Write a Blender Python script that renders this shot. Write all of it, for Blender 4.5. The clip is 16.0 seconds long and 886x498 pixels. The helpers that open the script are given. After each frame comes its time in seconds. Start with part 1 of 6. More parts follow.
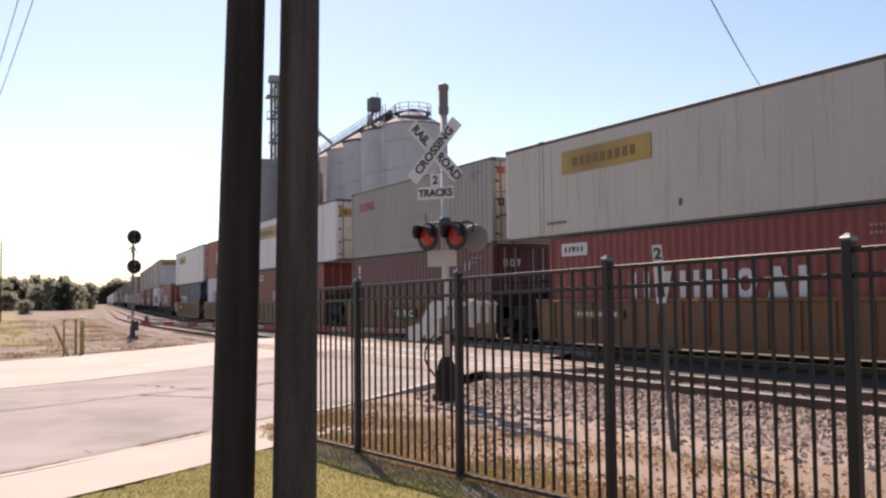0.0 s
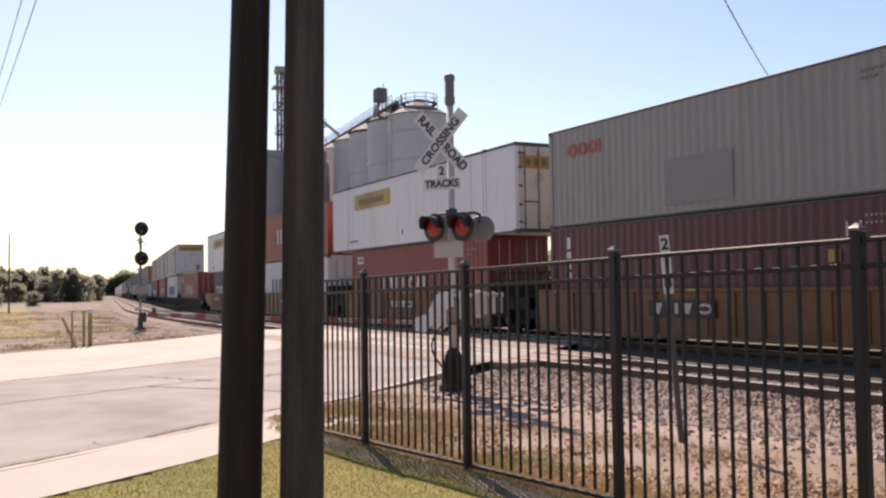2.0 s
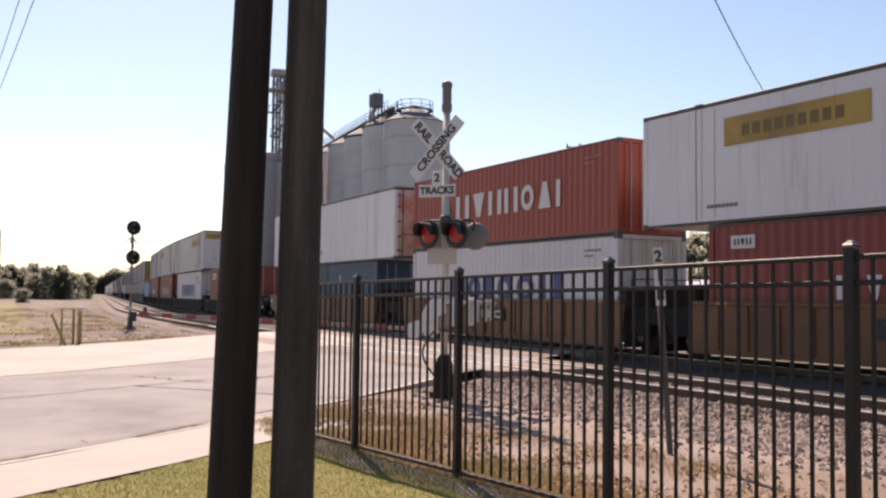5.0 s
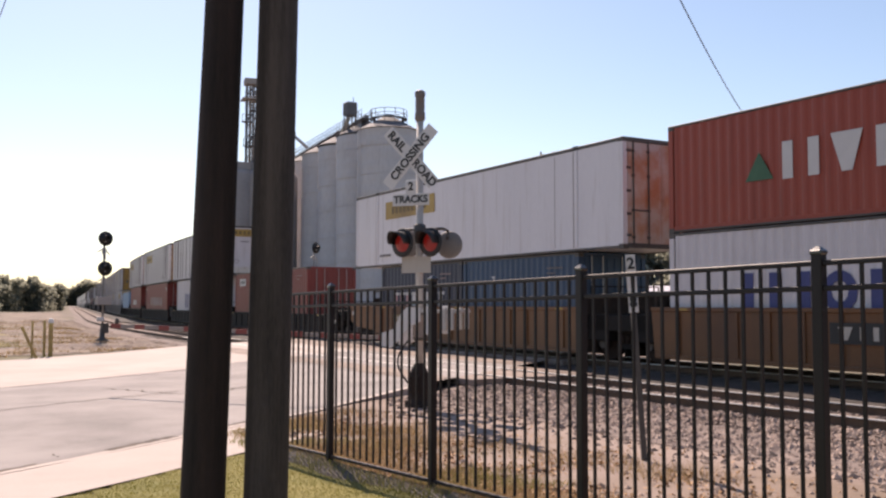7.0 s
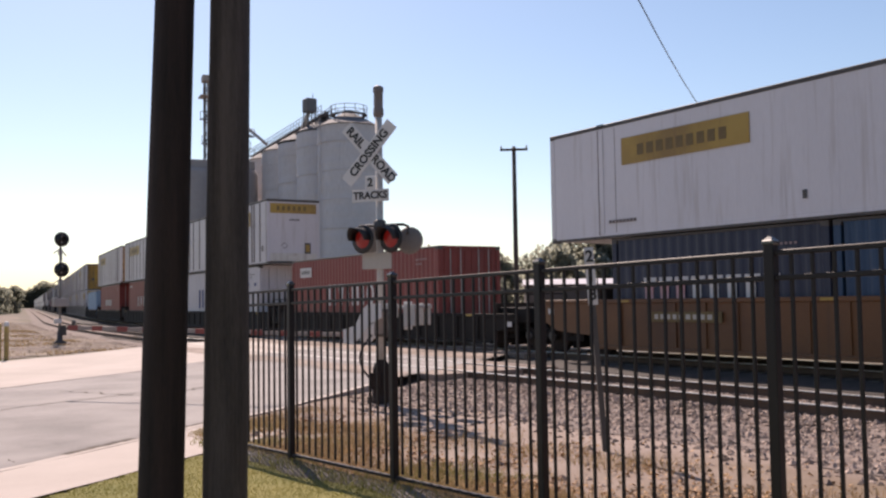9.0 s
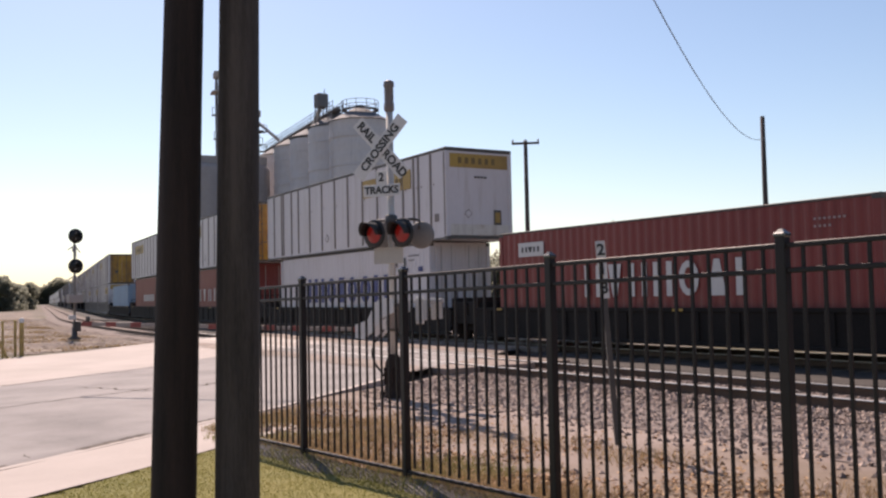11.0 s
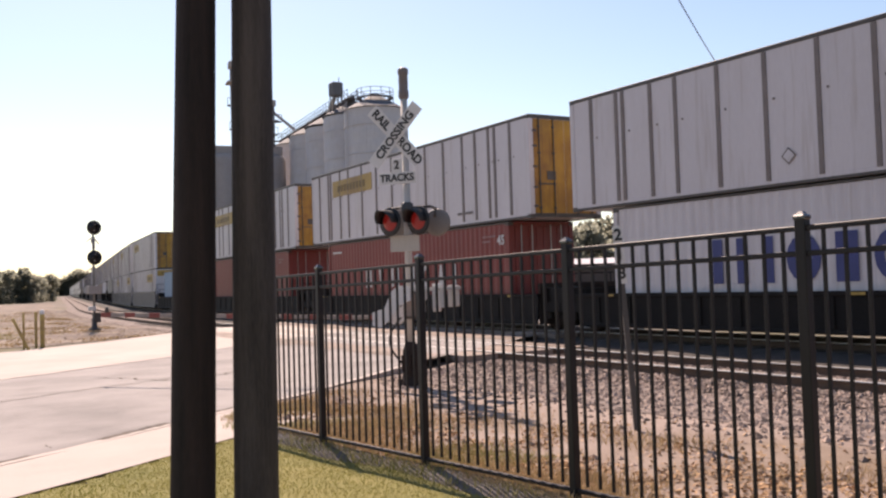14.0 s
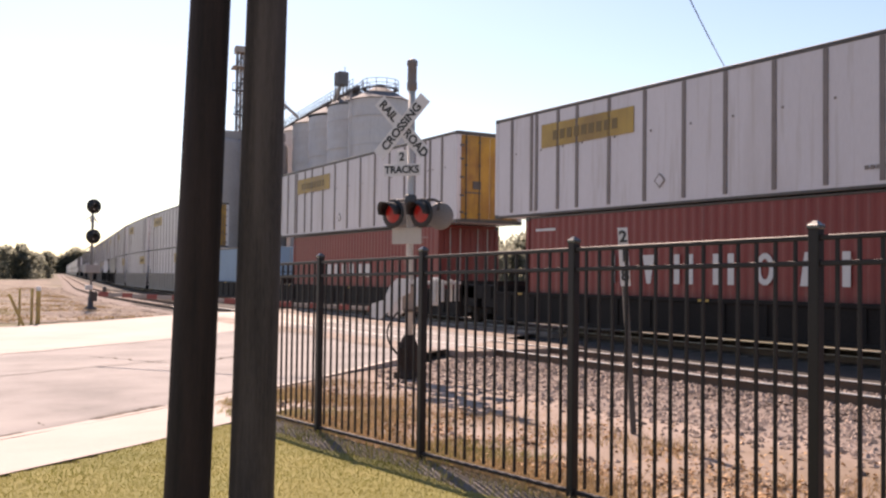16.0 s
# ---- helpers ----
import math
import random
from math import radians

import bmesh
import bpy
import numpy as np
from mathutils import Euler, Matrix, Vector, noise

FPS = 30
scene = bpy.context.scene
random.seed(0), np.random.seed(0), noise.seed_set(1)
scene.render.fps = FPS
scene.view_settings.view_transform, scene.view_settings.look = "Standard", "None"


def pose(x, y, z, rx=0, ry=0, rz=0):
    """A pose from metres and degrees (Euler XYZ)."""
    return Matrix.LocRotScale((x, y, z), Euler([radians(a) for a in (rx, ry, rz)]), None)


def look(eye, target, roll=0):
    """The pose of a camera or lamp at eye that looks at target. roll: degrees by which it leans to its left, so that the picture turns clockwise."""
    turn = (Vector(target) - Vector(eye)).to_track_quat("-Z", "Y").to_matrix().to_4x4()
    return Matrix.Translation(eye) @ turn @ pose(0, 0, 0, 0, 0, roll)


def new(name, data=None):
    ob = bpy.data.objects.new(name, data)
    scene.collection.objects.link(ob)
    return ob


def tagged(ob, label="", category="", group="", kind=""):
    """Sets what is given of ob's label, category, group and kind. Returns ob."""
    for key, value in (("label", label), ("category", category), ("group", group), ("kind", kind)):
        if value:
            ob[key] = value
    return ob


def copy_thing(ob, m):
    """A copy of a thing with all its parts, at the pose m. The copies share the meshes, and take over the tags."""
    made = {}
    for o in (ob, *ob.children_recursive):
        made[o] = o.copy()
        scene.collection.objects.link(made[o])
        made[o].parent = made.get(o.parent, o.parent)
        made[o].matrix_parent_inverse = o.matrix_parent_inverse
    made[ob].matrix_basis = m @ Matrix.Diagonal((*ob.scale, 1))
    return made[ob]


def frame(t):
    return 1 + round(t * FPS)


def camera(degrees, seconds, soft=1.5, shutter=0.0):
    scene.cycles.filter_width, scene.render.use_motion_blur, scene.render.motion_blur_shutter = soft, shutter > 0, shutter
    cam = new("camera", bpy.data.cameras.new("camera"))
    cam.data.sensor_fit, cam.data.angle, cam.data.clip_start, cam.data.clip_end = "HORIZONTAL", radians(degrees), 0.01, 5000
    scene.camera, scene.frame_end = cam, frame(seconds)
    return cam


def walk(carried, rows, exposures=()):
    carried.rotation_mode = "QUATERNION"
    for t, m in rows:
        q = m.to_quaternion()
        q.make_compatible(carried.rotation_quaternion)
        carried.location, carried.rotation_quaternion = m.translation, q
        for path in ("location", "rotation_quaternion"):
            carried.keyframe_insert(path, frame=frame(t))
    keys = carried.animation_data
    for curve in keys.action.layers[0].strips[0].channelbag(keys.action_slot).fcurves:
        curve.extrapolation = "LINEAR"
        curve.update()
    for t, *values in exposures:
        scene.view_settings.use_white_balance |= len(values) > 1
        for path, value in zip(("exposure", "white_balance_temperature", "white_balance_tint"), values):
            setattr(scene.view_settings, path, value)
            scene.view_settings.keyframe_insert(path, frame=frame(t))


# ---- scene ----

# ================= camera and its walk =================
cam = camera(50.8, 16.0, soft=2.35)
# seconds, x, y, z, yaw, pitch, roll
PATH = [
(0, -0.004, -0.008, 1.660, -30.47, 3.06, -0.62),
(0.5, -0.008, -0.003, 1.667, -30.33, 2.72, -0.59),
(1, 0.008, 0.007, 1.671, -30.32, 2.30, -0.86),
(1.5, 0.013, 0.002, 1.667, -30.23, 2.14, -1.03),
(2, 0.005, 0.003, 1.668, -30.05, 2.48, -0.80),
(2.5, 0.001, 0.004, 1.665, -30.13, 2.59, -0.52),
(3, -0.001, 0.008, 1.667, -30.29, 2.63, -0.37),
(3.5, -0.011, 0.015, 1.669, -30.08, 2.32, 0.14),
(6, -0.027, -0.009, 1.662, -30.81, 3.45, 0.75),
(6.5, -0.023, -0.007, 1.663, -31.24, 3.55, 0.38),
(7, -0.017, -0.015, 1.669, -32.07, 3.42, 0.10),
(7.5, -0.008, -0.015, 1.666, -32.79, 3.29, -0.06),
(8, -0.009, -0.039, 1.675, -33.56, 3.30, -0.51),
(8.5, 0.013, -0.024, 1.664, -34.41, 3.30, -0.63),
(9, 0.014, -0.027, 1.670, -34.37, 3.12, -0.91),
(9.5, 0.014, -0.027, 1.674, -33.66, 2.82, -0.94),
(12, 0.034, -0.037, 1.669, -33.98, 2.82, -1.64),
(12.5, 0.035, -0.037, 1.677, -34.16, 2.92, -2.00),
(13, 0.030, -0.060, 1.671, -33.61, 2.91, -2.09),
(13.5, 0.035, -0.020, 1.672, -32.82, 2.60, -1.78),
(14, 0.044, -0.012, 1.668, -32.57, 2.04, -1.84),
(14.5, 0.020, 0.052, 1.670, -33.37, 1.95, 0.73),
(15, 0.025, 0.073, 1.665, -33.67, 1.83, 0.83),
(15.5, 0.033, 0.071, 1.663, -33.76, 2.10, 0.71),
(16, 0.031, 0.074, 1.665, -32.68, 1.70, 0.71),
]
walk(cam, [(t, pose(x, y, z, 90 + p, 0, w) @ pose(0, 0, 0, 0, 0, r)) for t, x, y, z, w, p, r in PATH],
     exposures=[(0, 0.62, 7850, 26), (3.5, 0.61, 7850, 26), (6, 0.58, 7850, 26), (7.5, 0.58, 7650, 26), (8.5, 0.58, 7500, 25), (9, 0.40, 7450, 25), (9.5, 0.32, 7350, 25), (12.5, 0.53, 7700, 26), (13, 0.58, 7750, 26), (14, 0.66, 7850, 26), (14.6, 0.76, 7950, 27), (16, 0.85, 8050, 28)])

# ================= world, sun =================
SUN_AZ, SUN_EL = radians(14.0), radians(46.5)     # azimuth from +Y towards +X
world = bpy.data.worlds.new("world")
scene.world = world
world.use_nodes = True
wn = world.node_tree
sky = wn.nodes.new("ShaderNodeTexSky")
sky.sky_type = "NISHITA"
sky.sun_disc = False
sky.sun_elevation = SUN_EL
sky.sun_rotation = SUN_AZ
sky.air_density, sky.dust_density, sky.ozone_density = 1.0, 0.55, 1.6
wn.nodes["Background"].inputs["Strength"].default_value = 0.10
tone = wn.nodes.new("ShaderNodeHueSaturation")
tone.inputs["Saturation"].default_value = 1.06
tint = wn.nodes.new("ShaderNodeMix")             # clear-air tint of the sky
tint.data_type, tint.blend_type = "RGBA", "MULTIPLY"
tint.inputs["Factor"].default_value = 1.0
tint.inputs[7].default_value = (0.93, 1.04, 1.07, 1)
wn.links.new(sky.outputs["Color"], tint.inputs[6])
wn.links.new(tint.outputs[2], tone.inputs["Color"])
wn.links.new(tone.outputs["Color"], wn.nodes["Background"].inputs["Color"])
sun = new("sun", bpy.data.lights.new("sun", "SUN"))
sun.data.energy, sun.data.angle, sun.data.color = 4.6, radians(0.6), (1.0, 0.94, 0.86)
sun_dir = Vector((math.sin(SUN_AZ) * math.cos(SUN_EL), math.cos(SUN_AZ) * math.cos(SUN_EL), math.sin(SUN_EL)))
sun.matrix_world = look(sun_dir * 200, (0, 0, 0))


# ================= materials =================
def material(name, a, b=None, rough=0.6, metal=0.0, scale=1.5, fine=40.0, bump=0.15, stretch=(1, 1, 1), grime=None,
             grime_at=0.62, glow=None, island=0.0, thin=0.0, streak=None, spec=0.5, world_space=False, bump_fine=None):
    """Two colours blended by noise at two scales, optional dirt patches, and fine relief."""
    m = bpy.data.materials.new(name)
    m.use_nodes = True
    nt = m.node_tree
    bs = nt.nodes["Principled BSDF"]
    bs.inputs["Roughness"].default_value = rough
    bs.inputs["Metallic"].default_value = metal
    bs.inputs["Specular IOR Level"].default_value = spec
    b = b or tuple(min(1, c * 0.8) for c in a)
    if world_space:
        geo = nt.nodes.new("ShaderNodeNewGeometry")
        vec = geo.outputs["Position"]
    else:
        tc = nt.nodes.new("ShaderNodeTexCoord")
        vec = tc.outputs["Object"]
    mp = nt.nodes.new("ShaderNodeMapping")
    mp.inputs["Scale"].default_value = stretch
    nt.links.new(vec, mp.inputs["Vector"])

    def noise_node(s, d):
        n = nt.nodes.new("ShaderNodeTexNoise")
        n.inputs["Scale"].default_value, n.inputs["Detail"].default_value = s, d
        n.inputs["Roughness"].default_value = 0.6
        nt.links.new(mp.outputs["Vector"], n.inputs["Vector"])
        return n
    n1, n2 = noise_node(scale, 5), noise_node(fine, 3)
    add = nt.nodes.new("ShaderNodeMath")
    add.operation = "MULTIPLY_ADD"
    nt.links.new(n2.outputs["Fac"], add.inputs[0])
    add.inputs[1].default_value = 0.6
    nt.links.new(n1.outputs["Fac"], add.inputs[2])
    ramp = nt.nodes.new("ShaderNodeValToRGB")
    ramp.color_ramp.elements[0].position, ramp.color_ramp.elements[1].position = 0.55, 1.05
    ramp.color_ramp.elements[0].color, ramp.color_ramp.elements[1].color = (*a, 1), (*b, 1)
    nt.links.new(add.outputs[0], ramp.inputs["Fac"])
    col = ramp.outputs["Color"]
    if grime:
        n3 = noise_node(scale * 0.45, 6)
        r3 = nt.nodes.new("ShaderNodeValToRGB")
        r3.color_ramp.elements[0].position, r3.color_ramp.elements[1].position = grime_at - 0.1, grime_at + 0.1
        nt.links.new(n3.outputs["Fac"], r3.inputs["Fac"])
        mx = nt.nodes.new("ShaderNodeMix")
        mx.data_type = "RGBA"
        nt.links.new(r3.outputs["Color"], mx.inputs["Factor"])
        nt.links.new(col, mx.inputs[6])
        mx.inputs[7].default_value = (*grime, 1)
        col = mx.outputs[2]
    if streak:
        mp2 = nt.nodes.new("ShaderNodeMapping")
        mp2.inputs["Scale"].default_value = (3.0, 3.0, 0.22)
        nt.links.new(vec, mp2.inputs["Vector"])
        n4 = nt.nodes.new("ShaderNodeTexNoise")
        n4.inputs["Scale"].default_value, n4.inputs["Detail"].default_value = 2.2, 7
        nt.links.new(mp2.outputs["Vector"], n4.inputs["Vector"])
        r4 = nt.nodes.new("ShaderNodeValToRGB")
        r4.color_ramp.elements[0].position, r4.color_ramp.elements[1].position = 0.56, 0.76
        r4.color_ramp.elements[1].color = (0.6, 0.6, 0.6, 1)
        nt.links.new(n4.outputs["Fac"], r4.inputs["Fac"])
        mx4 = nt.nodes.new("ShaderNodeMix")
        mx4.data_type = "RGBA"
        nt.links.new(r4.outputs["Color"], mx4.inputs["Factor"])
        nt.links.new(col, mx4.inputs[6])
        mx4.inputs[7].default_value = (*streak, 1)
        col = mx4.outputs[2]
    if island:
        g2 = nt.nodes.new("ShaderNodeNewGeometry")
        hv = nt.nodes.new("ShaderNodeHueSaturation")
        ml = nt.nodes.new("ShaderNodeMath")
        ml.operation = "MULTIPLY_ADD"
        nt.links.new(g2.outputs["Random Per Island"], ml.inputs[0])
        ml.inputs[1].default_value, ml.inputs[2].default_value = island, 1 - island / 2
        nt.links.new(ml.outputs[0], hv.inputs["Value"])
        nt.links.new(col, hv.inputs["Color"])
        col = hv.outputs["Color"]
    nt.links.new(col, bs.inputs["Base Color"])
    if bump:
        bp = nt.nodes.new("ShaderNodeBump")
        bp.inputs["Strength"].default_value = bump
        bp.inputs["Distance"].default_value = 0.02
        nt.links.new(add.outputs[0], bp.inputs["Height"])
        nt.links.new(bp.outputs["Normal"], bs.inputs["Normal"])
    if thin:
        tr = nt.nodes.new("ShaderNodeBsdfTranslucent")
        ms = nt.nodes.new("ShaderNodeMixShader")
        ms.inputs[0].default_value = thin
        nt.links.new(col, tr.inputs["Color"])
        nt.links.new(bs.outputs[0], ms.inputs[1])
        nt.links.new(tr.outputs[0], ms.inputs[2])
        nt.links.new(ms.outputs[0], nt.nodes["Material Output"].inputs["Surface"])
    if glow:
        bs.inputs["Emission Color"].default_value = (*glow[:3], 1)
        bs.inputs["Emission Strength"].default_value = glow[3]
    return m


ASPHALT = material("asphalt", (0.140, 0.127, 0.122), (0.290, 0.263, 0.251), 0.85, scale=0.55, fine=70, bump=0.35, grime=(0.305, 0.277, 0.262), grime_at=0.56, world_space=True)
STAINED = material("rust_stained_concrete", (0.20, 0.150, 0.122), (0.31, 0.243, 0.205), 0.85, scale=0.9, fine=50, bump=0.3, grime=(0.13, 0.092, 0.072), grime_at=0.56, world_space=True)
CONCRETE = material("concrete", (0.365, 0.310, 0.275), (0.46, 0.395, 0.355), 0.85, scale=0.5, fine=60, bump=0.2, grime=(0.350, 0.302, 0.262), world_space=True)
LAWN = material("lawn_soil", (0.135, 0.135, 0.03), (0.225, 0.19, 0.055), 0.95, scale=0.7, fine=45, bump=0.4, world_space=True)
DIRT = material("dirt", (0.225, 0.168, 0.138), (0.315, 0.245, 0.207), 0.95, scale=0.7, fine=18, bump=0.6, grime=(0.180, 0.128, 0.085), grime_at=0.56, world_space=True)
FARGROUND = material("far_ground", (0.135, 0.108, 0.088), (0.190, 0.153, 0.128), 0.95, scale=0.10, fine=3, bump=0.5, grime=(0.130, 0.115, 0.055), grime_at=0.54, world_space=True)
BALLAST = material("ballast", (0.105, 0.080, 0.070), (0.265, 0.208, 0.180), 0.95, scale=1.2, fine=15, bump=0.9, world_space=True)
# Near-black copy of the ballast carries the shade beside the train.
SHADE_BALLAST = material("shade_darkened_ballast", (0.022, 0.018, 0.016), (0.062, 0.050, 0.044), 0.9, scale=1.2, fine=15, bump=0.9, world_space=True)
CLOD = material("brown_clod", (0.15, 0.10, 0.075), (0.26, 0.19, 0.15), 0.95, scale=3, fine=30, bump=0.3, island=0.9)
# Also colours the bulkheads near black for the shade between cars.
WHEEL = material("grimy_shade_dark_steel", (0.018, 0.012, 0.010), (0.04, 0.026, 0.02), 0.8, scale=3, fine=40, bump=0.2, spec=0.25)
STONE = material("ballast_stone", (0.215, 0.155, 0.124), (0.365, 0.275, 0.224), 0.9, scale=3, fine=40, bump=0.3, island=1.1)
SOIL = material("dark_soil", (0.050, 0.040, 0.031), (0.135, 0.108, 0.085), 0.95, scale=3, fine=50, bump=0.6)
GRASS = material("grass_blade", (0.165, 0.172, 0.036), (0.285, 0.245, 0.08), 0.7, scale=0.8, fine=30, bump=0, island=0.5, thin=0.45)
DRYGRASS = material("dry_grass", (0.31, 0.205, 0.10), (0.40, 0.29, 0.155), 0.8, scale=0.8, fine=30, bump=0, island=0.8, thin=0.3)
FIELD = material("field_grass_ground", (0.165, 0.15, 0.045), (0.27, 0.215, 0.09), 0.95, scale=0.25, fine=5, bump=0.6, grime=(0.25, 0.185, 0.13), grime_at=0.55, world_space=True)
YARD = material("gravelly_yard", (0.050, 0.038, 0.031), (0.245, 0.185, 0.148), 0.95, scale=0.55, fine=4.5, bump=0.9, grime=(0.285, 0.225, 0.165), grime_at=0.56, world_space=True)
# Glint of the rail head is put into a pale base colour.
RAIL_TOP = material("glint_paled_rail", (0.62, 0.58, 0.53), (0.72, 0.68, 0.63), 0.45, 0.25, scale=2, fine=80, bump=0.05)
RAIL_SIDE = material("rusty_rail", (0.07, 0.045, 0.032), (0.12, 0.075, 0.05), 0.8, scale=3, fine=60, bump=0.3)
TIE = material("tie_wood", (0.085, 0.065, 0.05), (0.15, 0.12, 0.10), 0.9, scale=2, fine=25, stretch=(1, 6, 6), bump=0.5)
POLE_A = material("dark_creosoted_wood", (0.008, 0.0042, 0.004), (0.038, 0.020, 0.0175), 0.9, scale=1.6, fine=30, stretch=(8, 8, 0.5), bump=0.5)
POLE_B = material("weathered_wood", (0.024, 0.0175, 0.0165), (0.092, 0.069, 0.064), 0.9, scale=1.6, fine=30, stretch=(8, 8, 0.5), bump=0.5)
MOW = material("mowing_strip", (0.095, 0.078, 0.066), (0.20, 0.17, 0.15), 0.95, scale=2, fine=40, bump=0.5, grime=(0.07, 0.055, 0.042), grime_at=0.56)
CAP = material("glossy_black_cap", (0.03, 0.028, 0.028), (0.045, 0.042, 0.042), 0.22, scale=4, fine=90, bump=0.02, spec=0.9)
FENCE = material("black_powder_coat", (0.010, 0.007, 0.0082), (0.017, 0.0125, 0.0140), 0.5, scale=4, fine=90, bump=0.05, spec=0.35)
WHITE_BOX = material("white_container_paint", (0.500, 0.469, 0.484), (0.564, 0.534, 0.552), 0.5, scale=0.5, fine=18, stretch=(1, 1.2, 0.25), bump=0.06, grime=(0.385, 0.340, 0.325), grime_at=0.61, streak=(0.374, 0.322, 0.295))
WHITE_OLD = material("aged_white_paint", (0.413, 0.372, 0.323), (0.468, 0.427, 0.378), 0.5, scale=0.5, fine=18, stretch=(1, 1.2, 0.25), bump=0.06, grime=(0.323, 0.275, 0.227), grime_at=0.64, streak=(0.30, 0.235, 0.18))
WHITE_CLEAN = material("cleaner_white_container_paint", (0.575, 0.555, 0.575), (0.64, 0.62, 0.64), 0.5, scale=0.5, fine=18, stretch=(1, 1.2, 0.25), bump=0.06, grime=(0.46, 0.42, 0.41), grime_at=0.64, streak=(0.43, 0.385, 0.365))
GREY_BOX = material("grey_container_paint", (0.229, 0.213, 0.198), (0.267, 0.248, 0.229), 0.5, scale=0.5, fine=18, stretch=(1, 1.2, 0.25), bump=0.05, grime=(0.192, 0.174, 0.155), streak=(0.16, 0.14, 0.125))
RED_BOX = material("red_container_paint", (0.174, 0.018, 0.015), (0.207, 0.027, 0.021), 0.5, scale=0.5, fine=18, stretch=(1, 1.2, 0.25), bump=0.05, grime=(0.140, 0.020, 0.017), streak=(0.120, 0.020, 0.017))
ORANGE_BOX = material("orange_red_container_paint", (0.255, 0.034, 0.016), (0.300, 0.048, 0.023), 0.5, scale=0.5, fine=18, stretch=(1, 1.2, 0.25), bump=0.05, grime=(0.241, 0.044, 0.026), streak=(0.18, 0.035, 0.02))
MAROON_BOX = material("maroon_container_paint", (0.075, 0.015, 0.019), (0.098, 0.022, 0.025), 0.5, scale=0.5, fine=18, stretch=(1, 1.2, 0.25), bump=0.05, streak=(0.06, 0.018, 0.018))
BLUE_BOX = material("navy_container_paint", (0.009, 0.014, 0.036), (0.014, 0.022, 0.052), 0.5, scale=0.5, fine=18, stretch=(1, 1.2, 0.25), bump=0.05, streak=(0.035, 0.04, 0.06))
TEAL_BOX = material("blue_container_paint", (0.007, 0.036, 0.082), (0.012, 0.050, 0.108), 0.5, scale=0.5, fine=18, stretch=(1, 1.2, 0.25), bump=0.05, streak=(0.02, 0.03, 0.05))
SKY_BOX = material("pale_blue_container_paint", (0.13, 0.24, 0.36), (0.17, 0.29, 0.42), 0.5, scale=0.5, fine=18, bump=0.05)
YELLOW_WELL = material("weathered_yellow_car_paint", (0.128, 0.046, 0.011), (0.168, 0.066, 0.020), 0.55, scale=0.7, fine=20, bump=0.06, grime=(0.085, 0.031, 0.012), grime_at=0.55, streak=(0.070, 0.032, 0.015))
BLACK_WELL = material("black_car_paint", (0.007, 0.006, 0.006), (0.016, 0.013, 0.012), 0.75, scale=0.8, fine=20, bump=0.06, spec=0.2)
GREY_WELL = material("grey_car_paint", (0.16, 0.145, 0.135), (0.21, 0.19, 0.175), 0.6, scale=0.8, fine=20, bump=0.06)
DOOR_YELLOW = material("yellow_door_paint", (0.38, 0.185, 0.012), (0.45, 0.245, 0.025), 0.5, scale=1.2, fine=14, bump=0.05, grime=(0.21, 0.09, 0.018), grime_at=0.50, streak=(0.10, 0.04, 0.013))
DOOR_RUST = material("rusty_orange_door_paint", (0.40, 0.17, 0.085), (0.46, 0.25, 0.14), 0.6, scale=2.2, fine=20, bump=0.08, grime=(0.47, 0.43, 0.39), grime_at=0.49, streak=(0.12, 0.05, 0.03))
BANNER = material("yellow_banner", (0.345, 0.205, 0.036), (0.40, 0.255, 0.05), 0.5, scale=1, fine=20, bump=0.02, grime=(0.25, 0.145, 0.035), grime_at=0.58, streak=(0.2, 0.11, 0.035))
BANNER_INK = material("faded_dark_ink", (0.12, 0.075, 0.025), (0.17, 0.11, 0.035), 0.6, scale=3, fine=40, bump=0.0)
DARK_TRIM = material("dark_trim", (0.05, 0.045, 0.042), (0.085, 0.075, 0.068), 0.6, scale=2, fine=30, bump=0.08)
RIB_TRIM = material("brown_grey_rib", (0.14, 0.115, 0.108), (0.195, 0.163, 0.152), 0.6, scale=2, fine=30, bump=0.08)
CASE_GREY = material("weathered_grey_case", (0.30, 0.265, 0.25), (0.37, 0.33, 0.31), 0.6, scale=2, fine=40, bump=0.05)
STEEL = material("dull_steel", (0.30, 0.29, 0.28), (0.40, 0.39, 0.38), 0.45, 0.6, scale=3, fine=50, bump=0.08)
ALU = material("aluminium_paint", (0.40, 0.375, 0.35), (0.50, 0.475, 0.445), 0.5, 0.1, scale=2, fine=40, bump=0.05, grime=(0.4, 0.38, 0.35))
BLACK = material("flat_black_paint", (0.012, 0.012, 0.013), (0.022, 0.022, 0.023), 0.6, scale=4, fine=60, bump=0.05)
SIGN_WHITE = material("reflective_white", (0.57, 0.55, 0.53), (0.64, 0.62, 0.60), 0.5, scale=2, fine=40, bump=0.02, grime=(0.52, 0.48, 0.44), grime_at=0.62)
LETTER_WHITE = material("white_lettering", (0.504, 0.490, 0.475), (0.547, 0.533, 0.518), 0.55, scale=3, fine=40, bump=0.02)
LETTER_BLACK = material("black_lettering", (0.02, 0.02, 0.02), (0.03, 0.03, 0.03), 0.6, scale=3, fine=40, bump=0.0)
LETTER_BLUE = material("blue_lettering", (0.025, 0.036, 0.137), (0.036, 0.050, 0.180), 0.55, scale=3, fine=40, bump=0.02)
LETTER_PINK = material("sun_faded_red_lettering", (0.42, 0.20, 0.21), (0.50, 0.32, 0.33), 0.6, scale=4, fine=30, bump=0.02)
